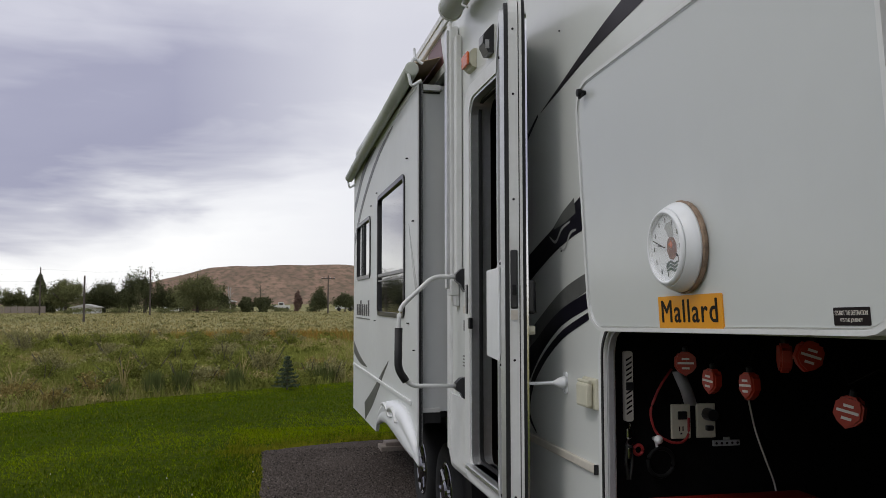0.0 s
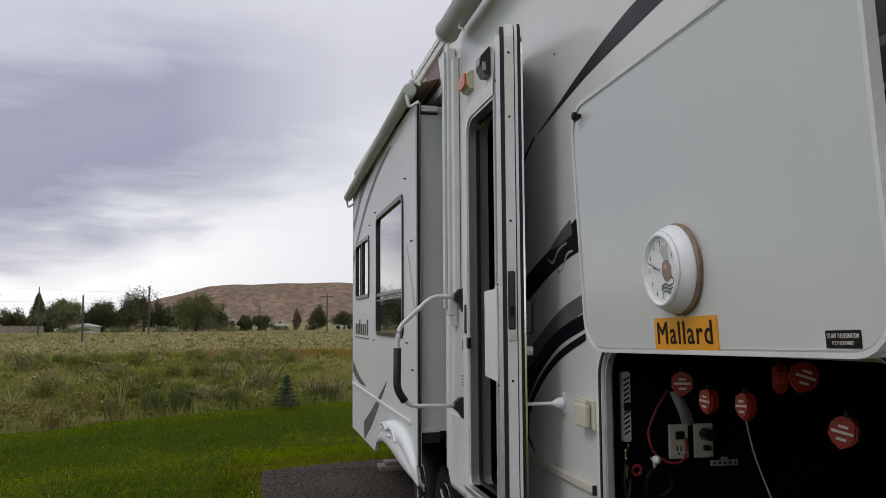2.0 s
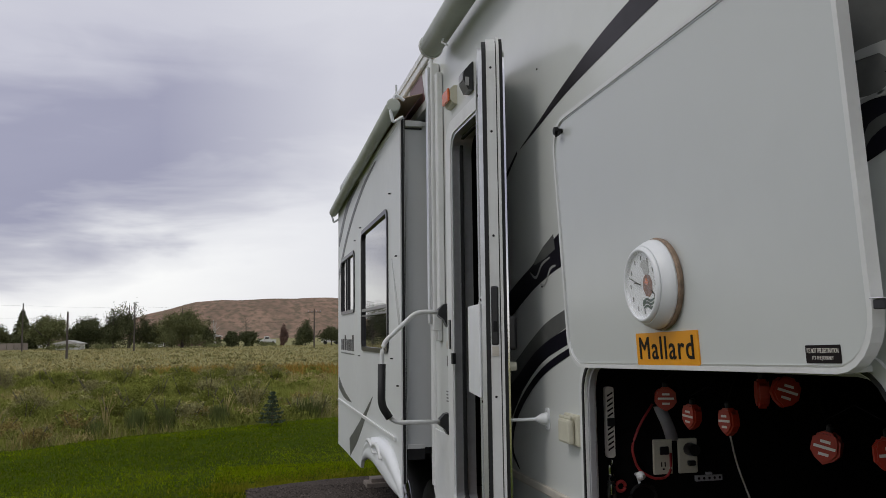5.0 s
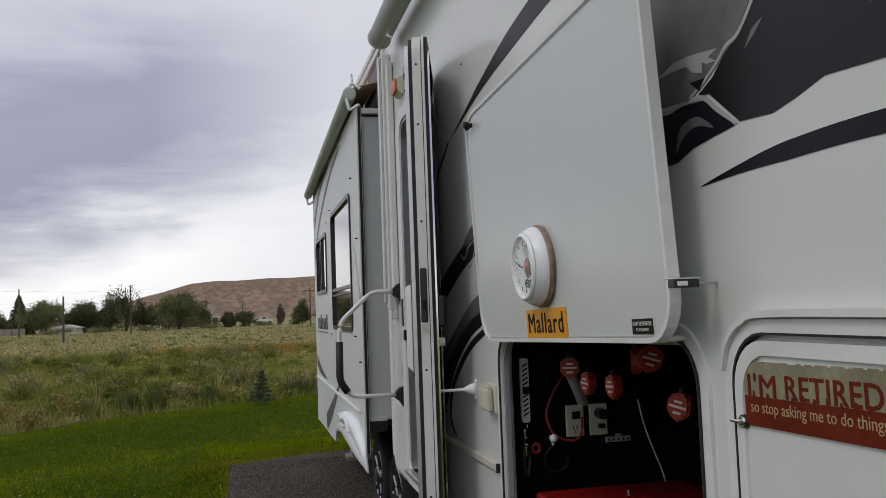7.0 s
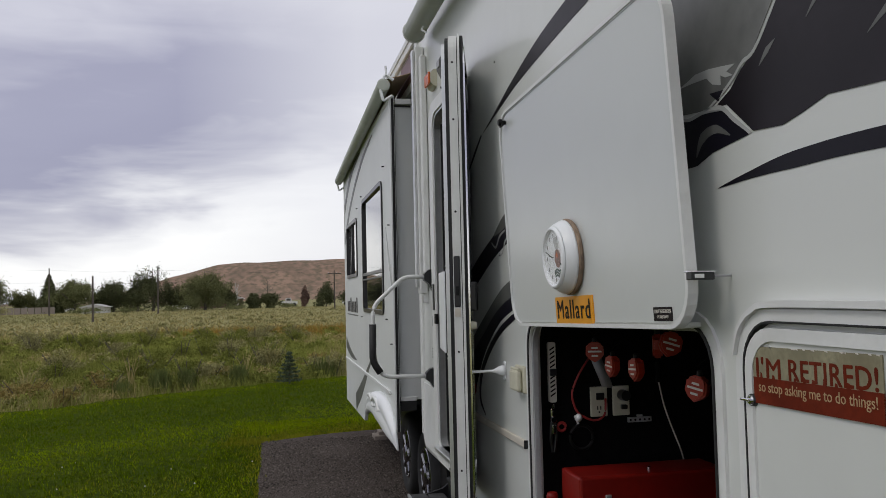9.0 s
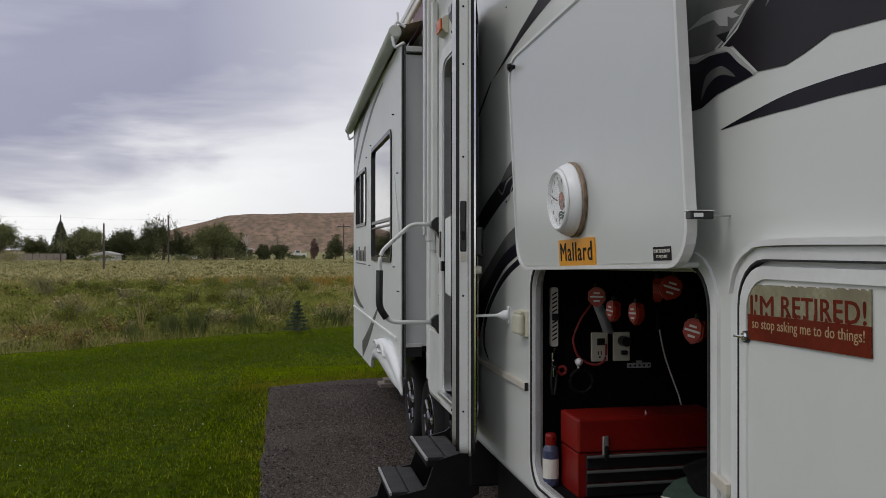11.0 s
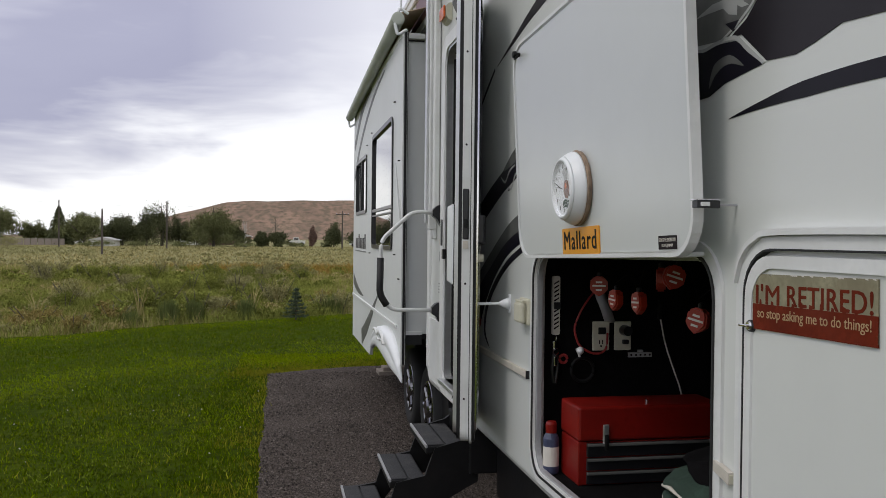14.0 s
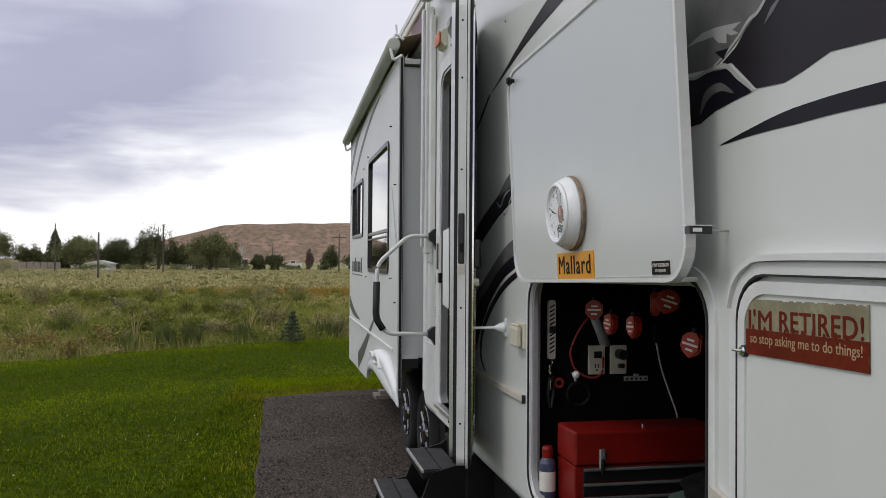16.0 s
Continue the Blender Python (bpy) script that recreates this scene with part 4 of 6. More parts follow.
for z in (1.805, 1.190):
    part("bracket", prismed([(-.001, z + .05), (-.025, z + .045), (-.052, z + .018), (-.052, z - .020), (-.025, z - .04), (-.001, z - .085)], 1.932, 1.988, "y"), BLACKGLOSS, hand, "black hinge bracket")

# entry steps
steps = thing("entry_steps", "black folding entry steps with ribbed treads", "steps")
for x0, x1, z in ((-.245, -.040, .573), (-.432, -.240, .404), (-.640, -.440, .231)):
    tr = part("tread", boxed((x0, 1.0, z - .045), (x1, 1.53, z - .004), .006), STEEL, steps, "black ribbed tread")
    for k in range(2):
        w = (x1 - x0 - .030) / 2
        part("grip_mat", boxed((x0 + .010 + k * (w + .010), 1.012, z - .0035), (x0 + .010 + k * (w + .010) + w, 1.518, z + .003), .002), TREAD, tr)
    part("nosing", boxed((x0 - .004, 1.0, z - .012), (x0 + .008, 1.53, z + .004), .002), DUCT, tr, "worn light nosing")
for y in (1.004, 1.512):
    part("side_bracket", prismed([(.03, .66), (-.05, .60), (-.20, .56), (-.25, .42), (-.40, .39), (-.445, .25), (-.62, .22), (-.60, .17), (-.40, .15), (-.30, .28), (-.12, .30), (.03, .38)], y - .010, y + .010, "y"), STEEL, steps)
part("mount_box", boxed((-.02, .98, .42), (.50, 1.55, .655), .01), STEEL, steps)

# main awning on the wall
awn = thing("roller_awning", "rolled-up vinyl patio awning on the trailer wall", "awning")
part("roll", swept([(-.095, 1.86, 3.335), (-.095, -1.0, 3.335), (-.095, -4.0, 3.335)], .066, 18), AWNING, awn, "rolled grey-green vinyl", smooth=True)
part("end_cap", lathed([(.070, 0), (.073, .012), (.058, .03), (.02, .036)], (-.095, 1.862, 3.335), "y", 20), WHITE, awn)
part("arm", boxed((-.058, 2.055, 1.70), (-.004, 2.140, 3.30), .008), WHITE, awn, "white aluminium awning arm")
part("arm_channel", boxed((-.078, 2.075, 1.74), (-.0585, 2.120, 3.28), .005), ALU, awn)
part("inner_arm", boxed((-.040, 1.975, 1.78), (-.004, 2.040, 3.22), .006), WHITE, awn)
part("foot_bracket", boxed((-.030, 2.06, 1.64), (-.002, 2.135, 1.72), .006), ALU, awn)
part("lift_hook", swept([(-.095, 1.55, 3.270), (-.11, 1.52, 3.235), (-.085, 1.50, 3.215)], .006, 6), PLASTIC, awn)

# ---- slide-out ----
slide = thing("slide_out", "white slide-out room, partly extended from the trailer", "slide-out")
SY0, SY1 = 2.60, 6.48
part("front_side_wall", boxed((XS + .03, SY0 + .03, .965), (1.0, SY0 + .065, 3.055)), GEL_SLIDE, slide)
part("rear_side_wall", boxed((XS + .03, SY1 - .065, .965), (1.0, SY1 - .03, 3.055)), GEL_SLIDE, slide)
part("floor_pan", boxed((XS + .03, SY0 + .03, .925), (1.0, SY1 - .03, .963)), STEEL, slide)
part("room_roof", boxed((XS + .03, SY0 + .03, 3.057), (1.0, SY1 - .03, 3.085)), WHITE, slide)
part("inner_back", boxed((.95, SY0 + .07, .97), (.99, SY1 - .07, 3.05)), UNLIT_ROOM, slide)
w1 = rrect(3.12, 4.53, 1.56, 2.565, .07)
w2 = rrect(5.07, 6.17, 1.90, 2.46, .06)
arch = [(4.62 - .98 * math.cos(a) - .98, .54 + .30 * math.sin(a)) for a in (radians(k) for k in range(180, -1, -12))]
fascia = [(SY1, .52), (SY1, 3.10), (SY0, 3.10), (SY0, .75)] + [(y, z + .02) for y, z in sorted(arch) if 2.95 < y < 4.60] + [(4.66, .54)]
part("fascia", holed(fascia, [w1, w2], XS, XS + .028), GEL_SLIDE, slide, "flat white outer face with graphics")
part("edge_trim", boxed((XS - .006, SY0 - .008, .745), (XS + .006, SY0 + .014, 3.105), .003), WHITE, slide)
part("edge_gasket", boxed((XS + .0065, SY0 - .004, .75), (XS + .024, SY0 + .014, 3.10), .003), BLACK, slide, "black gasket along the fascia edge")
part("edge_seal", boxed((XS + .012, SY0 + .0145, .75), (XS + .034, SY0 + .029, 3.10)), BLACK, slide, "black rubber seal behind the fascia edge")
part("edge_trim", boxed((XS - .006, SY1 - .012, .52), (XS + .040, SY1 + .010, 3.105), .005), WHITE, slide)
part("top_trim", boxed((XS - .004, SY0 + .015, 3.072), (XS + .030, SY1 - .013, 3.112), .005), WHITE, slide)
part("roof_flange", boxed((XS + .035, SY0 + .004, 3.045), (.0, SY0 + .029, 3.085), .003), WHITE, slide, "riveted top trim")
part("top_line", boxed((XS + .035, SY0 + .022, 3.030), (.0, SY0 + .0295, 3.040)), BLACK, slide)
part("bottom_trim", boxed((XS + .035, SY0 + .018, .958), (.0, SY0 + .0295, .985), .002), WHITE, slide)
part("bottom_seal", boxed((XS + .04, SY0 + .02, .890), (.0, SY0 + .06, .957)), BLACK, slide)
sw = part("side_window", prismed(rrect(XS + .205, XS + .73, 1.955, 2.615, .09), SY0 + .012, SY0 + .0295, "y"), BLACKGLOSS, slide, "dark tinted window with black frame")
part("pane", prismed(rrect(XS + .235, XS + .70, 1.985, 2.585, .07), SY0 + .0095, SY0 + .0118, "y"), GLASS, sw)


def face_window(outline_args, split, parent):
    y0, y1, z0, z1, r = outline_args
    f = part("window", ringed(rrect(y0 - .012, y1 + .012, z0 - .012, z1 + .012, r + .01), rrect(y0 + .022, y1 - .022, z0 + .022, z1 - .022, r * .8), XS - .012, XS + .020), BLACKGLOSS, parent, "black framed tinted window")
    part("pane", prismed(rrect(y0 + .018, y1 - .018, z0 + .018, z1 - .018, r * .8), XS + .008, XS + .014), GLASS, f)
    for a, b in split:
        part("glazing_bar", boxed((XS - .008, a[0], a[1]), (XS + .007, b[0], b[1])), BLACKGLOSS, f)
    return f


face_window((3.12, 4.53, 1.56, 2.565, .07), [((3.14, 1.875), (4.51, 1.900)), ((3.14, 1.835), (4.51, 1.848))], slide)
face_window((5.07, 6.17, 1.90, 2.46, .06), [((5.60, 1.92), (5.63, 2.44)), ((5.75, 1.92), (5.765, 2.44))], slide)
part("belt_rail", boxed((XS - .016, SY0 + .22, .985), (XS - .0005, SY1 - .02, 1.012), .005), WHITE, slide)
part("lower_swoosh", band([(3.9, 1.20), (4.35, 1.02), (4.9, .80), (5.45, .62)], [.0, .06, .13, .17], XS - .003, XS - .0008), DECAL_GREY, slide, "grey tapering swoosh")
part("far_swoosh", band([(5.3, 1.05), (5.75, 1.07), (6.1, 1.11), (6.46, 1.18)], [.0, .06, .09, .12], XS - .003, XS - .0008), DECAL_GREY, slide)
part("upper_swoosh", band([(3.7, 3.03), (4.4, 2.96), (5.2, 2.80), (5.9, 2.58), (6.44, 2.32)], [.01, .045, .06, .07, .09], XS - .003, XS - .0008), DECAL_GREY, slide)
part("upper_swoosh", band([(4.7, 3.05), (5.6, 2.97), (6.44, 2.68)], [.02, .09, .10], XS - .003, XS - .0008), DECAL_GREY, slide)
part("near_swoosh", band([(2.66, 1.75), (2.80, 1.95), (2.95, 2.2)], [.06, .05, .0], XS - .003, XS - .0008), DECAL_LIGHT, slide)
for k in range(7):
    y = 5.15 + .16 * k
    part("badge_bar", boxed((XS - .003, y, 1.53), (XS - .0008, y + .10, 1.53 + (.15 if k in (0, 4) else .11))), DECAL_BROWN, slide, "dark badge lettering bars")
part("badge_bar", boxed((XS - .003, 5.1, 1.495), (XS - .0008, 6.25, 1.507)), DECAL_GREY, slide)
for y, z in ((3.0, 2.66), (4.6, 2.62), (5.0, 2.55), (2.95, 1.52), (4.7, 1.50), (2.75, 2.2), (2.72, 1.35)):
    part("screw_clip", boxed((XS - .016, y - .012, z - .004), (XS - .0005, y + .012, z + .004), .002), STEEL, slide)

# moulded fender skirt below the slide-out
SPINE = [(4.38, .665, .05, .03, .0), (4.20, .735, .11, .04, .0), (3.95, .79, .16, .05, 0), (3.65, .82, .20, .06, 0), (3.30, .825, .245, .065, 0),
         (3.02, .805, .255, .060, .0), (2.82, .765, .21, .050, .0), (2.68, .705, .13, .034, .005), (2.605, .625, .012, .010, .012)]
bm = bmesh.new()
rows = []
for k in range(33):
    s = k / 32 * (len(SPINE) - 1)
    i = min(int(s), len(SPINE) - 2)
    f = s - i
    q = [Vector(SPINE[max(0, min(len(SPINE) - 1, i + d))]) for d in (-1, 0, 1, 2)]
    y, z, w, out, inn = .5 * (2 * q[1] + (q[2] - q[0]) * f + (2 * q[0] - 5 * q[1] + 4 * q[2] - q[3]) * f * f + (3 * q[1] - q[0] - 3 * q[2] + q[3]) * f ** 3)
    d = q[2] - q[1]
    n = Vector((-d[1], d[0])).normalized() * max(w, .004) / 2
    if n.y < 0:
        n = -n
    x = XS + inn
    prof = [(-.002, 1), (-.55, .96), (-.9, .72), (-1.0, .40), (-.80, .18), (-.86, .02), (-1.0, -.25), (-.95, -.62), (-.6, -.92), (.12, -1), (.12, .9)]
    rows.append([bm.verts.new((x + a * max(out, .004), y + n.x * b, z + n.y * b)) for a, b in prof])
for a, b in zip(rows, rows[1:]):
    for i in range(len(a)):
        bm.faces.new((a[i], a[(i + 1) % len(a)], b[(i + 1) % len(a)], b[i]))
bm.faces.new(rows[0])
bm.faces.new(rows[-1][::-1])
fs = part("fender_skirt", bm, PLASTIC, slide, "glossy white moulded wheel-arch trim", smooth=True)
part("embossed_badge", band([(3.12, .83), (3.20, .885), (3.36, .90), (3.50, .87), (3.46, .835), (3.36, .84)], [.006, .03, .034, .03, .022, .006], XS - .074, XS - .046), WHITE, fs, smooth=True)
part("embossed_badge", band([(3.60, .86), (3.74, .885), (3.90, .865)], [.006, .03, .006], XS - .066, XS - .040), WHITE, fs, smooth=True)

# topper awning over the slide-out
topper = thing("slide_topper", "slide-out topper awning with grey-green roller tube", "awning")
part("roller_tube", swept([(XS - .050, SY0 - .05, 3.165), (XS - .055, 4.5, 3.10), (XS - .055, SY1 + .05, 3.03)], .046, 16), AWNING, topper, smooth=True)
bm = prismed([(XS - .05, 3.215), (XS - .05, 3.219), (-.004, 3.262), (-.004, 3.258)], SY0 - .03, SY1 + .03, "y")
for v in bm.verts:
    if v.co.x < -.02:
        v.co.z -= .012 + .135 * (v.co.y - SY0) / (SY1 - SY0)
part("fabric", bm, TAN, topper, "tan fabric stretched to the wall")
for y, dz in ((SY0 - .055, 0), (SY1 + .055, -.13)):
    part("end_bracket", swept(rounded([(XS + .01, y, 3.09 + dz), (XS - .055, y, 3.05 + dz), (XS - .075, y, 3.14 + dz), (XS - .04, y, 3.24 + dz), (XS + .02, y, 3.20 + dz)], .02), .011, 8), PLASTIC, topper)
    part("end_cap", lathed([(.034, -.012), (.045, -.008), (.046, .008), (.030, .012)], (XS - .052, y, 3.165 + dz), "y", 18), AWNING, topper)
    part("bracket_peg", swept([(XS - .03, y, 3.22 + dz), (XS - .035, y, 3.30 + dz)], .008, 6), PLASTIC, topper)

# ---- things in the storage bay ----
YB = -.030                     # face of the bay's end wall


def lantern(x, y, z, turn, tilt):
    """A shield-shaped lantern of a string light, with pale print bars."""
    ob = thing("string_lantern", "orange-red shield-shaped string lantern with pale print bars", "string light", "string lanterns in the bay")
    m = Matrix.Translation((x, y, z)) @ Euler((0, radians(tilt), radians(turn))).to_matrix().to_4x4() @ Matrix.Scale(.88, 4)
    out = [(-.012, .042), (.012, .042), (.020, .030), (.036, .022), (.038, -.012), (.024, -.030), (.0, -.044), (-.024, -.030), (-.038, -.012), (-.036, .022), (-.020, .030)]
    bm = prismed(out, -.017, .017, "y")
    bmesh.ops.bevel(bm, geom=[e for e in bm.edges if abs(e.verts[0].co.y - e.verts[1].co.y) < 1e-6], offset=.006, segments=2, affect="EDGES")
    part("shell", xf(bm, m), LANTERN, ob)
    part("cap", xf(lathed([(.009, .040), (.010, .056), (.006, .060)], (0, 0, 0), "z", 10), m), STEEL, ob)
    for zz, w in ((.017, .026), (.002, .056), (-.016, .026)):
        part("print_bar", xf(boxed((-w / 2, -.0185, zz - .0036), (w / 2, -.0168, zz + .0036)), m), PALE, ob)
    return ob


SPOTS = [(.186, -.27, 1.471, -22, 0), (.187, -.43, 1.430, -84, 4), (.187, -.63, 1.435, -86, -3), (.188, -.79, 1.522, 66, 0), (.169, -.915, 1.534, -14, 18), (.19, -1.03, 1.415, -58, 12), (.165, -1.26, 1.43, -30, -6)]
for s in SPOTS:
    lantern(*s)
cord = thing("lantern_cord", "thin black cord of the string lanterns", "cord")
pts = [(.19, -.06, 1.60)]
for a, b in zip(SPOTS, SPOTS[1:]):
    pts += [(a[0], a[1], a[2] + .062), ((a[0] + b[0]) / 2, (a[1] + b[1]) / 2, max(a[2], b[2]) + .09)]
pts += [(SPOTS[-1][0], SPOTS[-1][1], SPOTS[-1][2] + .062), (.17, -1.45, 1.62)]
part("wire", swept(pts, .0013, 6), CARPET, cord)

level = thing("torpedo_level", "white torpedo level with black stripes hung on the wall", "level")
lf = part("body", prismed(rrect(.079, .109, 1.262, 1.498, .008, 3), YB - .020, YB - .001, "y"), PALE, level)
for k in range(5):
    for z in (1.288 + .017 * k, 1.400 + .017 * k):
        part("stripe", prismed([(.084, z - .004), (.104, z + .008), (.104, z + .014), (.084, z + .002)], YB - .0218, YB - .0202, "y"), INK, lf)
part("vial", boxed((.082, YB - .024, 1.366), (.110, YB - .0202, 1.394), .003), BLACKGLOSS, lf, "dark vial window")
tool = thing("hanging_pliers", "dark pliers hanging on a hook", "pliers")
part("handle", swept(rounded([(.088, YB - .020, 1.215), (.078, YB - .020, 1.13), (.086, YB - .020, 1.07)], .02), .007, 8), BLACKGLOSS, tool)
part("handle", swept(rounded([(.092, YB - .020, 1.215), (.102, YB - .020, 1.13), (.092, YB - .020, 1.07)], .02), .007, 8), BLACKGLOSS, tool)
part("jaw", boxed((.080, YB - .028, 1.205), (.100, YB - .012, 1.240), .005), CHROME, tool)
part("spring_plate", boxed((.084, YB - .030, 1.140), (.097, YB - .021, 1.176), .003), CHROME, tool, "bright spring plate")
part("pivot", lathed([(.010, -.034), (.013, -.030), (.013, -.018)], (.090, YB, 1.196), "y", 14), CHROME, tool)
part("hook", swept([(.090, YB, 1.246), (.090, YB - .030, 1.244), (.090, YB - .032, 1.256)], .003, 6), CHROME, tool)
redring = thing("red_tape_roll", "small red tape roll hung on the wall", "tape roll")
part("roll", swept([(.128 + .016 * math.cos(a), YB - .012, 1.165 + .016 * math.sin(a)) for a in (k * math.pi / 8 for k in range(16))], .006, 8, True), REDCORD, redring)

for x0, switch in ((.252, True), (.346, False)):
    o = thing("wall_outlet", "grey-white outlet plate on the bay wall" if switch else "grey-white outlet plate with a black plug", "outlet", "bay outlets")
    part("plate", boxed((x0, YB - .012, 1.196), (x0 + .072, YB - .001, 1.314), .004), CREAM, o)
    if switch:
        part("rocker", boxed((x0 + .022, YB - .018, 1.262), (x0 + .056, YB - .0122, 1.290), .003), BLACKGLOSS, o)
        for dx in (.027, .040):
            part("slot", boxed((x0 + dx, YB - .0128, 1.222), (x0 + dx + .004, YB - .0121, 1.238)), INK, o)
        part("slot", boxed((x0 + .032, YB - .0128, 1.211), (x0 + .039, YB - .0121, 1.217)), INK, o)
    else:
        part("plug", lathed([(.020, -.055), (.022, -.02), (.022, -.0122)], (x0 + .040, YB, 1.278), "y", 14), BLACKGLOSS, o)
        part("plug", boxed((x0 + .030, YB - .030, 1.222), (x0 + .056, YB - .0122, 1.240), .004), BLACKGLOSS, o)
tape = thing("grey_tape_strip", "strip of grey duct tape curving over the bay wall", "tape")
bm = bmesh.new()
rows = []
for k in range(13):
    t = k / 12
    x, z = .262 + .045 * t ** 1.5, 1.425 - .118 * t
    rows.append([bm.verts.new((x + d, YB - .004 - .022 * math.sin(math.pi * t) - e, z)) for d, e in ((0, 0), (.045, .003), (.045, .001), (0, -.002))])
for a, b in zip(rows, rows[1:]):
    for i in range(4):
        bm.faces.new((a[i], a[(i + 1) % 4], b[(i + 1) % 4], b[i]))
part("strip", bm, DUCT, tape, smooth=True)
rc = thing("red_extension_cord", "red cord looping down to the outlet", "cord")
part("wire", swept(rounded([(.255, YB - .012, 1.435), (.205, YB - .014, 1.37), (.168, YB - .016, 1.29), (.190, YB - .018, 1.215), (.255, YB - .026, 1.180), (.305, YB - .030, 1.195), (.312, YB - .020, 1.268)], .03), .0045, 8), REDCORD, rc, smooth=True)
hk = thing("wall_hook", "white knob hook with a hanging grey ring", "hook")
part("knob", lathed([(.0001, -.052), (.012, -.048), (.016, -.036), (.012, -.024), (.006, -.018), (.006, 0)], (.190, YB, 1.200), "y", 16), PLASTIC, hk, smooth=True)
part("stem", swept([(.192, YB - .012, 1.192), (.198, YB - .012, 1.168)], .005, 8), PLASTIC, hk)
hr = thing("hose_ring", "dark grey hose clamp ring hanging on the hook", "hose ring")
part("ring", swept([(.208 + .047 * math.cos(a), YB - .015, 1.120 + .047 * math.sin(a)) for a in (k * math.pi / 16 for k in range(32))], .007, 8, True), STEEL, hr)
strip = thing("key_rail", "grey metal rail with holes on the bay wall", "rail")
sr = part("rail", boxed((.408, YB - .012, 1.166), (.510, YB - .001, 1.186), .002), DUCT, strip)
for k in range(5):
    part("hole", lathed([(.0045, -.0135), (.0045, -.0121)], (.419 + .020 * k, YB, 1.176), "y", 10), INK, sr)
part("hook_top", boxed((.448, YB - .012, 1.187), (.472, YB - .003, 1.196), .002), DUCT, sr)
wc = thing("white_cord", "thin white cord hanging from a black clip", "cord")
part("clip", boxed((.535, YB - .016, 1.32), (.552, YB - .001, 1.40), .003), STEEL, wc)
part("wire", swept(rounded([(.545, YB - .012, 1.325), (.565, YB - .014, 1.22), (.60, YB - .018, 1.12), (.640, YB - .02, 1.02), (.645, YB - .02, .93)], .05), .0032, 6), PALE, wc)

box_t = thing("tool_chest", "red steel tool chest with black drawers on the bay floor", "tool chest")
TX0, TX1, TY0, TY1, TZ0, TZ1 = .088, .66, -.340, -.145, .739, 1.030
part("body", boxed((TX0, TY0 + .004, TZ0), (TX1, TY1, .900), .004), RED, box_t)
part("lid", boxed((TX0 - .003, TY0 - .003, .903), (TX1 + .003, TY1 + .003, TZ1), .010), RED, box_t)
for z0, z1 in ((.846, .896), (.796, .841), (.745, .791)):
    dwr = part("drawer", boxed((TX0 + .030, TY0 - .008, z0), (TX1 - .030, TY0 + .003, z1), .003), BLACKGLOSS, box_t, "black drawer front")
    part("pull", boxed((TX0 + .030, TY0 - .018, z1 - .010), (TX1 - .030, TY0 - .0085, z1), .002), DECAL_GREY, dwr)
for x in (.190, .625):
    la = part("latch", boxed((x - .012, TY0 - .012, .890), (x + .012, TY0 - .0035, .965), .004), ALU, box_t, "chrome draw latch")
    part("lever", boxed((x - .008, TY0 - .022, .872), (x + .008, TY0 - .0125, .930), .004), STEEL, la)
part("lid_stud", lathed([(.006, 0), (.006, .010)], (.38, -.28, TZ1), "z", 10), CHROME, box_t)

can = thing("spray_can", "blue and white spray can with red cap on the bay floor", "spray can")
part("can_body", lathed([(.029, 0), (.031, .006), (.031, .135), (.024, .150), (.020, .156)], (.045, -.150, .739), "z", 20), CANBLUE, can, smooth=False)
part("label", lathed([(.0314, .03), (.0314, .105)], (.045, -.150, .739), "z", 20), PALE, can, "pale printed label")
part("cap", lathed([(.021, .157), (.022, .190), (.018, .200)], (.045, -.150, .739), "z", 20), RED, can)

bag = thing("canvas_bag", "crumpled dark green canvas bag on the bay floor", "bag")
for k, (z, rx, ry, ox, mt) in enumerate(((.775, .20, .25, .0, GREENBAG), (.836, .185, .235, .015, GREENBAG), (.894, .17, .215, -.005, GREENBAG), (.950, .15, .19, .03, CARPET))):
    bm = bmesh.new()
    bmesh.ops.create_icosphere(bm, subdivisions=4, radius=1)
    for v in bm.verts:
        d = v.co.copy()
        w = 1 + .16 * noise.noise(d * 2.1 + Vector((k, 0, 0))) + .07 * noise.noise(d * 6.0 + Vector((0, k, 0)))
        sag = .030 * noise.noise(Vector((d.x * 1.8, d.y * 1.8, k * 3.0)))
        v.co = Vector((.34 + ox + rx * d.x * w, -.96 + ry * d.y * w, max(.7392, z + sag + .036 * d.z * (1 + .5 * w) * (1 - .25 * d.y))))
    part("fold" if k < 3 else "top_fold", bm, mt, bag, smooth=True)
    if k < 3:
        edge = []
        for j in range(13):
            t = radians(130 + 13 * j)
            d = Vector((math.cos(t), math.sin(t), 0))
            w = 1 + .16 * noise.noise(d * 2.1 + Vector((k, 0, 0))) + .07 * noise.noise(d * 6.0 + Vector((0, k, 0)))
            edge.append((.34 + ox + (rx + .002) * d.x * w, -.96 + (ry + .002) * d.y * w, z - .006 + .030 * noise.noise(Vector((d.x * 1.8, d.y * 1.8, k * 3.0)))))
        part("hem", swept(edge, [.002 + .006 * math.sin(math.pi * j / 12) * (1 + .5 * math.sin(2.3 * j + k)) for j in range(13)], 8), RAIL, bag, "worn cream hem", smooth=True)
wrench = thing("steel_wrench", "greasy steel wrench lying before the tool chest", "wrench")
part("shaft", swept([(.12, -.62, .752), (.34, -.70, .752)], .010, 8), STEEL, wrench)
part("head", boxed((.095, -.645, .740), (.135, -.595, .768), .006), ALU, wrench)

blk = thing("wood_blocks", "two grey weathered wooden blocks stacked on the gravel", "wood block")
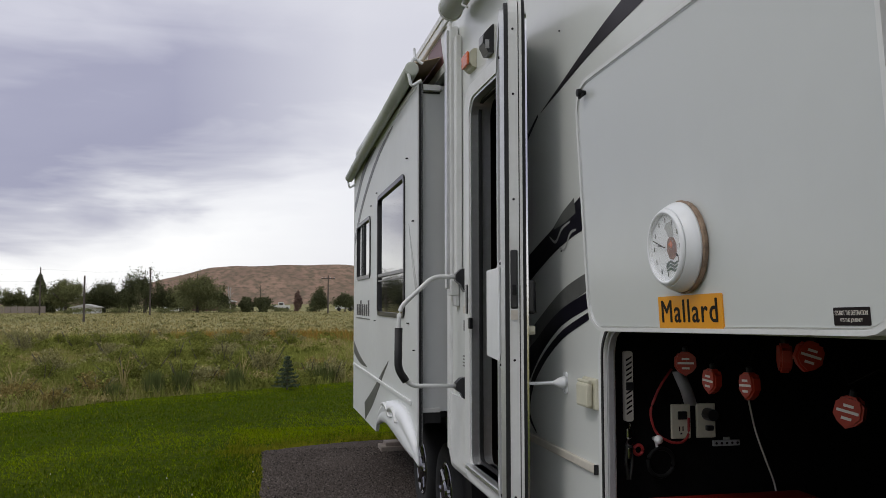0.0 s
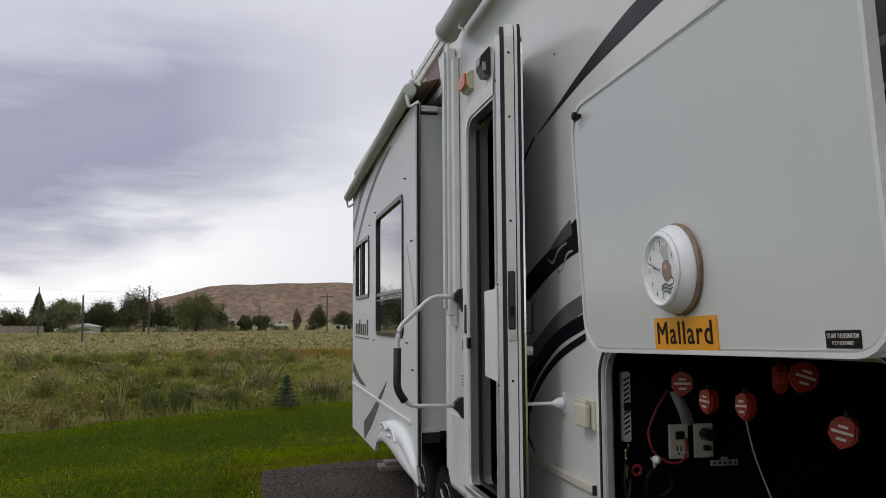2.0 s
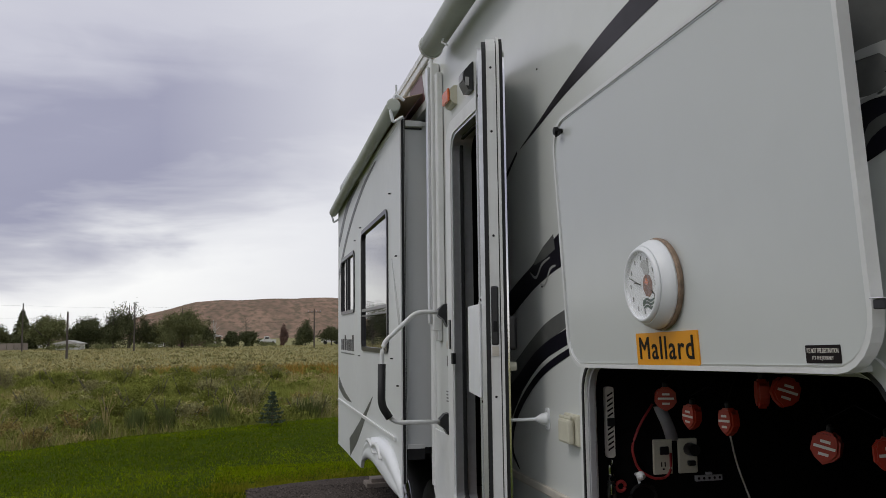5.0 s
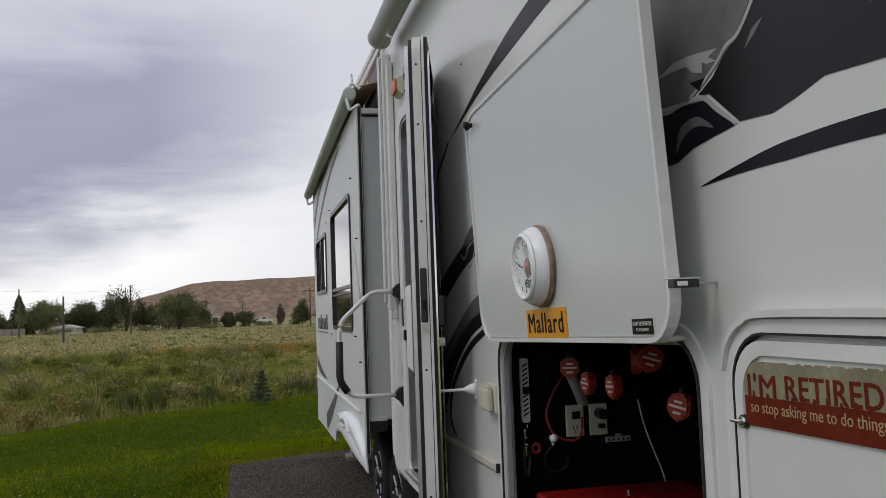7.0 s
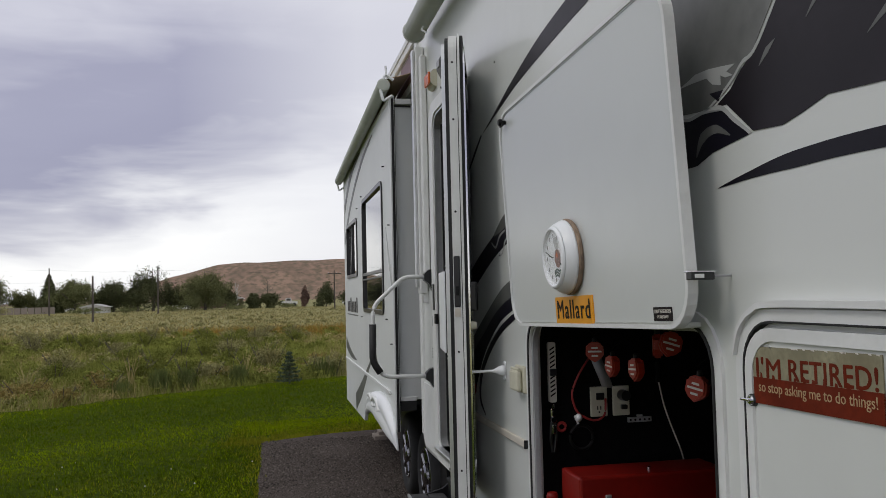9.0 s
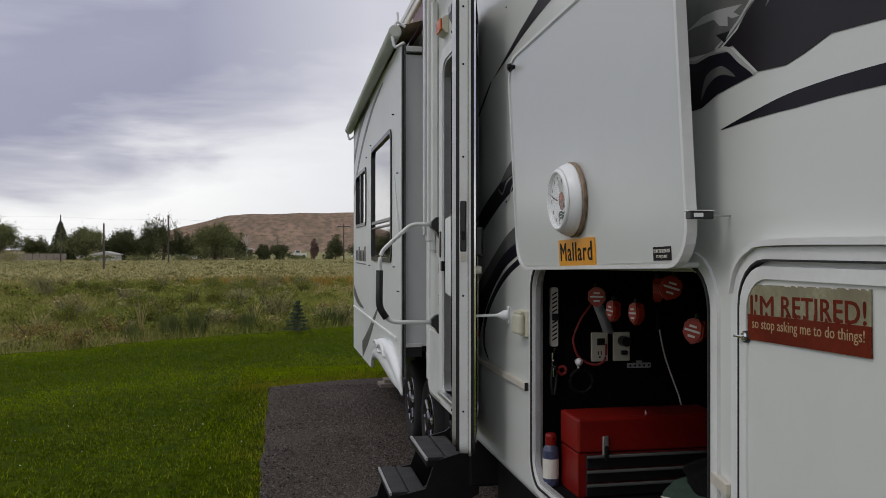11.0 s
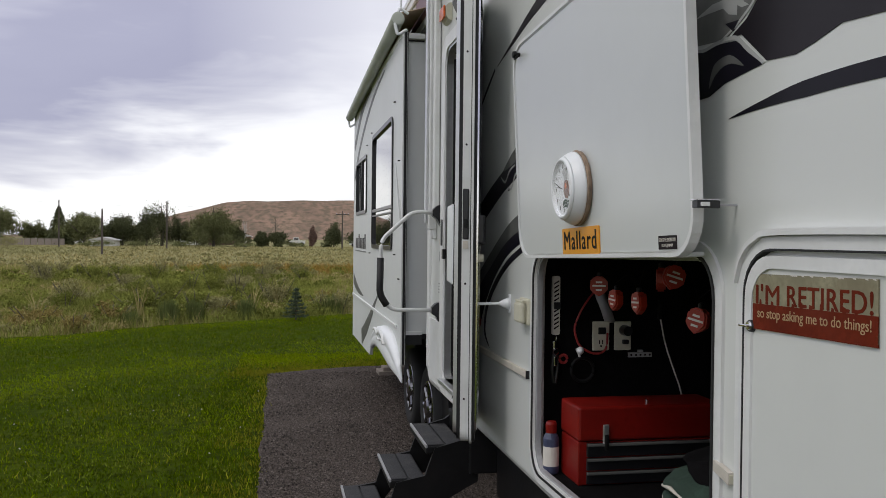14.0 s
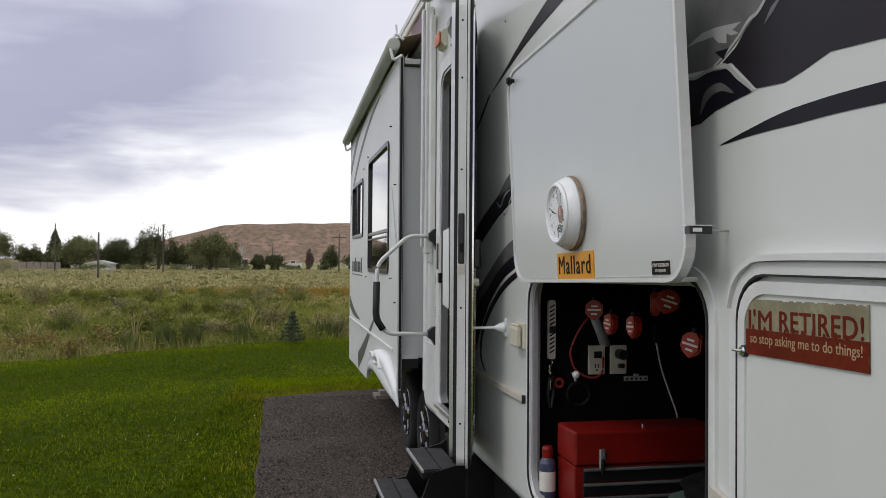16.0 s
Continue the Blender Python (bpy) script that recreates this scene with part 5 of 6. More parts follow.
part("board", boxed((.17, 6.64, .012), (.62, 6.92, .058), .005), WOODBLOCK, blk)
part("board", boxed((.23, 6.70, .0585), (.66, 6.90, .100), .005), WOODBLOCK, blk)

# ---- vegetation ----
rng = np.random.default_rng(7)


def blades(name, xy, base, h, w, lean, material, label, category):
    """Upright tapered blades as one mesh."""
    n = len(xy)
    a = rng.uniform(0, 2 * np.pi, n)
    hh = h[0] + (h[1] - h[0]) * rng.random(n) ** 1.5
    ww = w * rng.uniform(.6, 1.3, n)
    side = np.stack([np.cos(a), np.sin(a), 0 * a], 1) * ww[:, None] / 2
    b = rng.uniform(0, 2 * np.pi, n)
    tip = np.stack([np.cos(b), np.sin(b), 0 * b], 1) * (hh * lean * rng.random(n))[:, None]
    foot = np.c_[xy, base - .01]
    mid = foot + [0, 0, 1] * (hh * 1.0)[:, None] + tip
    q = np.stack([foot - side, foot + side, mid + side * .18, mid - side * .18], 1)
    ob = quads(name, q, material)
    return tagged(ob, label, category, kind="stuff")


def lawn_points(n, x0, x1, y0, y1, power=1.0):
    x, y = rng.uniform(x0, x1, n), y0 + (y1 - y0) * rng.random(n) ** power
    far = np.interp(x, [p[0] for p in LAWN_EDGE], [p[1] for p in LAWN_EDGE])
    on = (y < far) & ~((x > PAD_X - .03 + .16 * rng.random(n) ** 3) & (y < PAD_Y + .68 * (1 - np.exp(-np.maximum(0, x - PAD_X) / .9)) - .14 * rng.random(n) ** 3))
    return np.stack([x[on], y[on]], 1)


def lawn_z(xy):
    return np.array([lawn_height(x, y) - .012 for x, y in xy])


p = np.concatenate([lawn_points(400000, -8.5, 1.8, .8, 15.6, 1.35), lawn_points(30000, -1.5, 1.7, 6.9, 8.8), lawn_points(9000, -1.7, -1.0, 1.2, 7.2)])
tuft = np.array([noise.noise(Vector((x * 4.5, y * 4.5, 14))) + .5 * noise.noise(Vector((x * 13, y * 13, 3))) for x, y in p])
p = p[tuft > -.55 + .7 * rng.random(len(p)) - .25]
left = np.where(p[:, 1] < PAD_Y + .3, np.abs(p[:, 0] - PAD_X), 9)
beyond = np.where(p[:, 0] > PAD_X - .5, np.abs(p[:, 1] - PAD_Y - .68 * (1 - np.exp(-np.maximum(0, p[:, 0] - PAD_X) / .9))) + np.maximum(0, PAD_X - p[:, 0]), 9)
patchy = np.array([noise.noise(Vector((x * .9, y * .9, 4))) for x, y in p])
dry = rng.random(len(p)) < np.clip(.40 * np.exp(-left / .10) + .60 * np.exp(-beyond / (.42 + .3 * patchy)) + .28 * (patchy > .18) * np.exp(-np.minimum(left, beyond) / .7) + .015, 0, .88)
off = np.interp(p[:, 0], [q[0] for q in LAWN_EDGE], [q[1] for q in LAWN_EDGE]) - p[:, 1]       # distance in from the far edge; paler strips run along it
pale = rng.random(len(p)) < np.clip(.08 + .85 * np.exp(-(off / .8) ** 2) + .80 * np.exp(-((off - 5.6 + .9 * patchy) / 1.0) ** 2) + .35 * np.exp(-((off - 9.2 + patchy) / .9) ** 2), 0, .95)
for name, pick, m_, lb in (("lawn_grass", ~dry & ~pale, GRASS, "short green lawn grass"), ("pale_grass", ~dry & pale, GRASS_PALE, "paler lawn grass in strips along the lawn edge")):
    blades(name, p[pick], lawn_z(p[pick]), (.014, .040), .009, 1.1, m_, lb, "grass")
blades("yellowed_grass", p[dry], lawn_z(p[dry]), (.022, .060), .010, .9, GRASS_DRY, "yellowed grass along the gravel", "grass")
p = lawn_points(11000, -3.0, -1.15, 1.2, 6.6)
p = p[np.array([noise.noise(Vector((x * 1.6, y * 1.6, 40))) + .35 * noise.noise(Vector((x * 6, y * 6, 2))) for x, y in p]) > .06]
blades("clover_leaves", p, lawn_z(p) + .012, (.008, .026), .012, 1.3, CLOVER, "pale clover and low weeds in the lawn", "weeds")
p = lawn_points(45, -4.5, -1.2, 1.5, 6.5)
blades("clover_flowers", p, lawn_z(p) + .03, (.010, .016), .016, .2, PALE, "small white clover flowers in the lawn", "flowers")


def field_points(n, y0, y1, power=1.0):
    y = y0 + (y1 - y0) * rng.random(n) ** power
    x = rng.uniform(-.58, .13, n) * y + rng.uniform(-3, 3, n)
    far = np.interp(x, [q[0] for q in LAWN_EDGE], [q[1] for q in LAWN_EDGE])
    on = y > far - .05
    return np.stack([x[on], y[on]], 1)


def clumped(p, s, seed, cut):
    v = np.array([noise.noise(Vector((x * s, y * s * .6, seed))) for x, y in p])
    return v > cut


p = field_points(120000, 9.5, 27, .9)
g = clumped(p, .32, 11, -.05) | (rng.random(len(p)) < .58)
blades("tall_green_grass", p[g], np.full(g.sum(), -.05), (.08, .30), .013, 1.0, WEED, "tall green field grass", "grass")
blades("tall_dry_grass", p[~g], np.full((~g).sum(), -.05), (.08, .34), .011, 1.0, STRAW, "tall dry field grass", "grass")
p = field_points(36000, 26, 42, .9)
g = clumped(p, .12, 21, .0) | (rng.random(len(p)) < .4)
blades("mid_green_grass", p[g], np.full(g.sum(), -.05), (.10, .30), .034, .9, WEED, "green and grey field weeds", "grass")
blades("mid_dry_grass", p[~g], np.full((~g).sum(), -.05), (.08, .26), .030, .9, STRAW, "dry field grass", "grass")
p = field_points(52000, 39, 150, 1.25)
g = clumped(p, .05, 31, .22) | (rng.random(len(p)) < .30)
blades("far_weeds", p[g], np.full(g.sum(), -.05), (.05, .16), .12, 1.4, SAGE, "far grey-green weeds", "grass")
blades("far_dry_grass", p[~g], np.full((~g).sum(), -.05), (.04, .13), .12, 1.4, STRAW, "far pale dry grass", "grass")

p = field_points(17000, 33, 42)
p = p[p[:, 0] > -4.5 - .5 * (p[:, 1] - 38) + 1.5 * np.sin(p[:, 1])]
blades("rusty_weeds", p, np.full(len(p), -.05), (.14, .42), .035, .9, RUST, "rusty brown weeds in the field", "weeds")


def leaf_cloud(n, centre, radii, size, shell=.55, seed=0, flat=.0, skirt=.0, loose=.14, lumps=400):
    """Small leaves in lumpy clumps within an uneven ellipsoid."""
    r = np.random.default_rng(seed)
    k = max(5, min(n // 70, lumps))
    d = r.normal(size=(k, 3))
    d /= np.linalg.norm(d, axis=1)[:, None]
    heart = d * (shell + (1 - shell) * r.random(k))[:, None] * r.uniform(.55, 1.05, k)[:, None]
    heart[:, 2] = np.abs(heart[:, 2]) * (1 - flat) if flat else heart[:, 2]
    heart[:, :2] *= 1 + skirt * np.clip(-heart[:, 2:], 0, 1)
    own = r.integers(0, k, n)
    pos = heart[own] + r.normal(size=(n, 3)) * loose
    pos = pos * np.array(radii) + np.array(centre)
    a, b = r.normal(size=(n, 3)), r.normal(size=(n, 3))
    a /= np.linalg.norm(a, axis=1)[:, None]
    b -= (a * b).sum(1)[:, None] * a
    b /= np.linalg.norm(b, axis=1)[:, None]
    s = size * r.uniform(.5, 1.2, n)[:, None]
    a, b = a * s, b * s * .6
    c = pos
    return np.stack([c - a, c + b, c + a, c - b], 1)


def shrub(x, y, w, h, material, seed, label, name="sagebrush"):
    ob = thing(name, label, "shrub", "field shrubs")
    quads("foliage", leaf_cloud(2400, (x, y, h * .42 - .05), (w / 2, w / 2, h * .50), .013 + .009 * w, .3, seed), material, ob)
    bm = bmesh.new()
    r = random.Random(seed)
    for _ in range(5):
        a = r.uniform(0, 6.28)
        sweep(bm, [(x, y, -.06), (x + .2 * w * math.cos(a), y + .2 * w * math.sin(a), h * .3), (x + .4 * w * math.cos(a), y + .4 * w * math.sin(a), h * .75)], [.02, .012, .004], 5)
    part("woody_base", bm, BARK, ob)
    return ob


r = random.Random(5)
for k in range(44):
    y = r.uniform(13.5, 37)
    x = r.uniform(-.31, .02) * y - .5
    if y < lawn_far(x) + .8:
        y = lawn_far(x) + 1.2
    kind = r.random()
    m_, lb = (SAGE, "grey-green sagebrush in the field") if kind < .55 else (OLIVE, "olive-green weedy shrub in the field")
    shrub(x, y, r.uniform(.6, 1.5), r.uniform(.4, .85), m_, 100 + k, lb)
for x, y, w, h, m_ in ((-4.4, 11.9, .5, .38, BROWNWEED), (-4.0, 13.2, .9, .5, BROWNWEED), (-5.2, 12.6, 1.0, .5, BROWNWEED), (-2.0, 15.0, .9, .45, BROWNWEED), (.1, 16.6, 1.0, .55, BROWNWEED), (.35, 15.4, .7, .55, SAGE), (-.1, 15.6, .6, .5, SAGE), (-3.6, 17.5, 1.2, .8, OLIVE), (-1.3, 19.5, 1.2, .7, OLIVE)):
    shrub(x, y, w, h, m_, int(2000 + 37 * x), "dense green weed clump at the lawn edge")


def reed_clump(x, y, w, h, seed):
    """Close upright stems, leaning out a little."""
    q = np.random.default_rng(seed)
    n = 700
    a, d = q.uniform(0, 6.28, n), w / 2 * q.random(n) ** .6
    out = np.stack([np.cos(a), np.sin(a), 0 * a], 1)
    foot = np.array([x, y, -.06]) + out * d[:, None] * .8
    tip = foot + out * (d * .35)[:, None] + np.array([0, 0, 1.0]) * (h * q.uniform(.45, 1.05, n))[:, None] + q.normal(size=(n, 3)) * .03
    side = np.stack([-np.sin(a), np.cos(a), 0 * a], 1) * .006
    ob = thing("reed_clump", "dark green upright weed clump at the lawn edge", "weeds", "reed clumps")
    quads("foliage", np.stack([foot - side, foot + side, tip + side * .3, tip - side * .3], 1), REED, ob)
    return ob


for k, (x, y, w, h) in enumerate(((-3.05, 13.4, .42, .46), (-2.60, 13.7, .36, .44), (-1.65, 14.3, .4, .42), (.15, 15.4, .8, .42), (-3.7, 13.0, .4, .30))):
    reed_clump(x, y, w, h, 60 + k)

r = random.Random(23)
for name, m_, lb, n, tall in (("olive_weed_tufts", OLIVE, "low olive weeds scattered over the field", 190, .34), ("sage_weed_tufts", SAGE, "low grey-green weeds scattered over the field", 80, .34),
                              ("straw_weed_tufts", STRAW, "low straw-coloured weeds scattered over the field", 60, .30), ("green_weed_tufts", WEED, "low green weeds scattered over the field", 110, .40)):
    tufts = []
    for k in range(n):
        y = 11 + 26 * r.random() ** 1.2
        x = r.uniform(-.50, .06) * y
        if y < lawn_far(x) + .4:
            y = lawn_far(x) + .5 + r.random()
        w, h = r.uniform(.5, 1.4) * (.6 + .02 * y), tall * r.uniform(.6, 1.3)
        tufts.append(leaf_cloud(260, (x, y, h * .35 - .05), (w / 2, w / 2, h * .6), .014 + .0011 * y, .2, int(3000 + 17 * k + 1000 * tall)))
    tagged(quads(name, np.concatenate(tufts), m_), lb, "weeds", kind="stuff")
tufts = []
for k in range(110):
    y = r.uniform(46, 112)
    tufts.append(leaf_cloud(70, (r.uniform(-.46, .12) * y, y, .06), (r.uniform(.2, .8), .4, r.uniform(.06, .20)), .08, .2, 5000 + k))
tagged(quads("far_low_shrubs", np.concatenate(tufts), SAGE), "low dark shrubs dotted over the far pale field", "shrubs", kind="stuff")
for k, (x, y, h) in enumerate(((-3.6, 13.6, .75), (-1.55, 15.2, .70), (-1.0, 16.8, .85), (-5.6, 14.2, .65), (-6.6, 13.0, .6), (.6, 18.5, .7))):
    dw = thing("dry_weed", "pale dry weed stalk fanning up from the field", "weed", "dry weeds")
    for j in range(9):
        a, lean = r.uniform(0, 6.28), r.uniform(.15, .6) * h
        part("stalk", swept([(x, y, -.06), (x + .4 * lean * math.cos(a), y + .4 * lean * math.sin(a), .5 * h), (x + lean * math.cos(a), y + lean * math.sin(a), h * r.uniform(.75, 1))], [.008, .006, .002], 5), STRAW, dw)

spruce = thing("blue_spruce", "small young blue spruce at the lawn edge", "tree")
SPX, SPY = -.66, 13.75
part("trunk", swept([(SPX, SPY, -.02), (SPX, SPY, .30), (SPX, SPY, .58)], [.018, .012, .004], 6), BARK, spruce)
tiers = []
for k in range(8):
    z = .06 + .52 * k / 7
    for j in range(8):
        a = 2 * math.pi * (j + .37 * k) / 8
        rad = (.26 * (1 - k / 7.6) + .014) * (.6 + .55 * rng.random())
        tip = np.array([SPX + rad * math.cos(a), SPY + rad * math.sin(a), z + .02])
        base = np.array([SPX, SPY, z])
        c = base[None] + (tip - base)[None] * rng.uniform(.15, 1.05, (75, 1)) + rng.normal(0, .010, (75, 3))
        u = rng.normal(size=(75, 3)) * .015
        v = rng.normal(size=(75, 3)) * .005
        tiers.append(np.stack([c - u, c + v, c + u, c - v], 1))
quads("needles", np.concatenate(tiers), NEEDLE, spruce)


def tree(x, y, h, w, material, seed, label, leaves=1500, low=.0, size=.26):
    ob = thing("tree", label, "tree", "far trees")
    r = random.Random(seed)
    bm = bmesh.new()
    sweep(bm, [(x, y, -.1), (x + .02 * h, y, h * .3), (x - .02 * h, y, h * .6), (x, y, h * .88)], [.035 * h, .028 * h, .018 * h, .005 * h], 7)
    for _ in range(7):
        a, z = r.uniform(0, 6.28), h * r.uniform(.22, .6)
        q = w * r.uniform(.25, .42)
        sweep(bm, [(x, y, z), (x + .5 * q * math.cos(a), y + .5 * q * math.sin(a), z + .1 * h), (x + q * math.cos(a), y + q * math.sin(a), z + .24 * h)], [.014 * h, .010 * h, .003 * h], 5)
    part("trunk", bm, BARK, ob)
    quads("crown", leaf_cloud(int(leaves * 7.5), (x, y, h * .47), (w * .58, w * .58, h * .55), size * .52, .12, seed, skirt=.6, loose=.14, lumps=46), material, ob)
    return ob


def conifer(x, y, h, w, seed):
    ob = thing("conifer", "dark far conifer with drooping boughs", "tree", "far trees")
    part("trunk", swept([(x, y, -.1), (x, y, h * .5), (x, y, h)], [.03 * h, .018 * h, .004 * h], 6), BARK, ob)
    q = np.random.default_rng(seed)
    z = h * (.06 + .94 * q.random(2000) ** 1.25)
    rad = w / 2 * (1 - z / h) ** .8 * (.35 + .75 * q.random(2000)) + .03
    a = q.uniform(0, 6.28, 2000)
    c = np.stack([x + rad * np.cos(a), y + rad * np.sin(a), z - .12 * rad], 1)
    u, v = q.normal(size=(2000, 3)) * .17, q.normal(size=(2000, 3)) * .08
    quads("foliage", np.stack([c - u, c + v, c + u, c - v], 1), LEAF_DARK, ob)
    return ob


conifer(-35.4, 140, 6.0, 4.2, 3)
for x, y, h, w, m_, n, lb in (
        (-45.0, 142, 6.6, 7.0, LEAF, 1700, "leafy green far tree"), (-41.2, 146, 4.0, 4.5, LEAF, 900, "low leafy far tree"),
        (-38.6, 150, 3.2, 5.0, LEAF_DARK, 900, "low dark far tree"), (-31.4, 139, 6.1, 6.4, LEAF, 1900, "broad leafy far tree"),
        (-26.3, 143, 5.6, 5.8, LEAF_DARK, 1500, "dark leafy far tree"), (-22.3, 141, 5.9, 4.0, LEAF_DARK, 1200, "dark upright far tree"),
        (-19.6, 139, 7.7, 3.6, LEAF_DARK, 700, "tall sparse far tree"), (-17.2, 141, 4.6, 4.6, LEAF_DARK, 1100, "dark rounded far tree"),
        (-11.4, 137, 7.2, 8.4, LEAF, 3000, "large spreading far cottonwood"), (-8.2, 139, 4.2, 4.0, LEAF_DARK, 900, "low dark tree far off"),
        (-3.9, 141, 2.7, 2.6, LEAF_DARK, 700, "dark far shrub tree"), (-1.2, 141, 2.8, 3.8, LEAF_DARK, 900, "dark far shrub tree"),
        (4.9, 150, 3.6, 1.6, BROWNWALL, 500, "reddish narrow far tree"), (8.2, 143, 3.9, 3.8, LEAF_DARK, 1000, "dark leafy far tree"),
        (12.4, 141, 3.4, 3.6, LEAF_DARK, 900, "dark leafy far tree"), (-51, 150, 6.0, 8.0, LEAF, 1600, "leafy green tree far off"), (18, 146, 4.2, 5.0, LEAF, 1000, "leafy green tree far off"),
        (-35.0, 147, 4.4, 5.5, LEAF, 900, "low leafy far tree"), (-28.9, 147, 4.0, 5.0, LEAF_DARK, 900, "low dark far tree"), (-24.3, 147, 4.2, 5.0, LEAF, 900, "low leafy far tree"), (-15.0, 147, 3.6, 4.5, LEAF_DARK, 800, "low dark far tree")):
    tree(x, y, h, w, m_, int(2000 + 13 * x), lb, n)
for k, (x, y, w, h) in enumerate(((-36.5, 118, 5.0, 1.7), (-27, 126, 6, 1.1), (-15.5, 128, 5, 1.2), (-43, 124, 4, 1.4), (-21.5, 125, 4, 1.2), (1.5, 140, 5, 1.0), (-6, 130, 4, .9))):
    shrub(x, y, w, h, SAGE if k in (0, 3) else LEAF, 700 + k, "far scrub below the trees", "far_shrub")

dead = thing("dead_tree", "bare pale dead tree trunk at the field's end", "tree")
bm = bmesh.new()
sweep(bm, [(-7.0, 148, -.1), (-6.95, 148, 2.0), (-7.1, 148, 4.4)], [.16, .12, .03], 7)
sweep(bm, [(-6.65, 148, -.1), (-6.75, 148, 1.8), (-6.7, 148, 4.2)], [.12, .09, .02], 7)
for a, b in ((1.8, -.7), (2.4, .8), (3.0, -.5), (3.2, .45)):
    sweep(bm, [(-6.95, 148, a), (-6.95 + b, 148, a + .9)], [.05, .012], 5)
part("trunk", bm, BARKPALE, dead)
bare = thing("bare_tree", "leafless grey tree before the hill", "tree")
bm = bmesh.new()
sweep(bm, [(-1.6, 147, -.1), (-1.6, 147, 2.0), (-1.7, 147, 5.2)], [.10, .08, .015], 6)
for k in range(12):
    a = 1.4 + .28 * k
    b = (-1 if k % 2 else 1) * (1.3 - .07 * k)
    sweep(bm, [(-1.63, 147, a), (-1.63 + b, 147 + .3 * b, a + .9)], [.035, .008], 4)
part("trunk", bm, BARK, bare)


def pole(x, y, h, arm):
    ob = thing("utility_pole", "dark wooden utility pole with crossarm" if arm else "plain dark wooden utility pole", "utility pole", "utility poles")
    part("post", swept([(x, y, -.1), (x, y, h)], [.10, .07], 8), POLEWOOD, ob)
    if arm:
        part("crossarm", boxed((x - .9, y - .05, h - .5), (x + .9, y + .05, h - .38), .01), POLEWOOD, ob)
        for d in (-.8, -.3, .3, .8):
            part("insulator", lathed([(.04, 0), (.05, .06), (.02, .14)], (x + d, y, h - .38), "z", 8), DUCT, ob)
    return ob


pole(-28.2, 110, 6.0, False)
pole(-16.05, 74, 3.9, False)
pole(-15.2, 110, 6.0, False)
pole(7.4, 112, 5.2, True)
for z, a in ((5.75, 0), (4.2, 0)):
    wl = thing("power_line", "thin slack power line between the poles", "cable", "power lines")
    part("wire", swept([(-60 + a, 110, z + .3), (-44, 110, z - .1), (-28.2 + a, 110, z), (-21.3, 110, z - .35), (-15.2 + a, 110, z - .2), (-4, 110, z - .7), (7.4 + a, 112, z - .9)], .005, 4), BLACK, wl)


def house(x, y, w, d, h, wall, label):
    ob = thing("house", label, "house", "far houses")
    part("wall", boxed((x - w / 2, y, -.1), (x + w / 2, y + d, h)), wall, ob)
    part("roof", prismed([(x - w / 2 - .3, h), (x - w / 2 - .3, h + .08), (x, h + w * .17), (x + w / 2 + .3, h + .08), (x + w / 2 + .3, h)], y - .3, y + d + .3, "y"), ROOFWHITE, ob, "pale metal roof")
    for k in (-.25, .25):
        wd = part("window", boxed((x + k * w - .35, y - .04, h * .4), (x + k * w + .35, y - .003, h * .8)), SIDING, ob)
        part("pane", boxed((x + k * w - .29, y - .05, h * .45), (x + k * w + .29, y - .041, h * .75)), GLASS, wd)
    return ob


house(-27.35, 132, 3.3, 5, .80, SIDING, "small far white house with pale roof")
house(-43.5, 170, 8.0, 6, 1.3, SIDING, "low far pale building behind the trees")
house(-17.8, 160, 3.6, 5, 1.6, SIDING, "small far pale shed between trees")
house(-10.5, 165, 8.0, 6, 1.6, BROWNWALL, "far brown house behind the cottonwood")


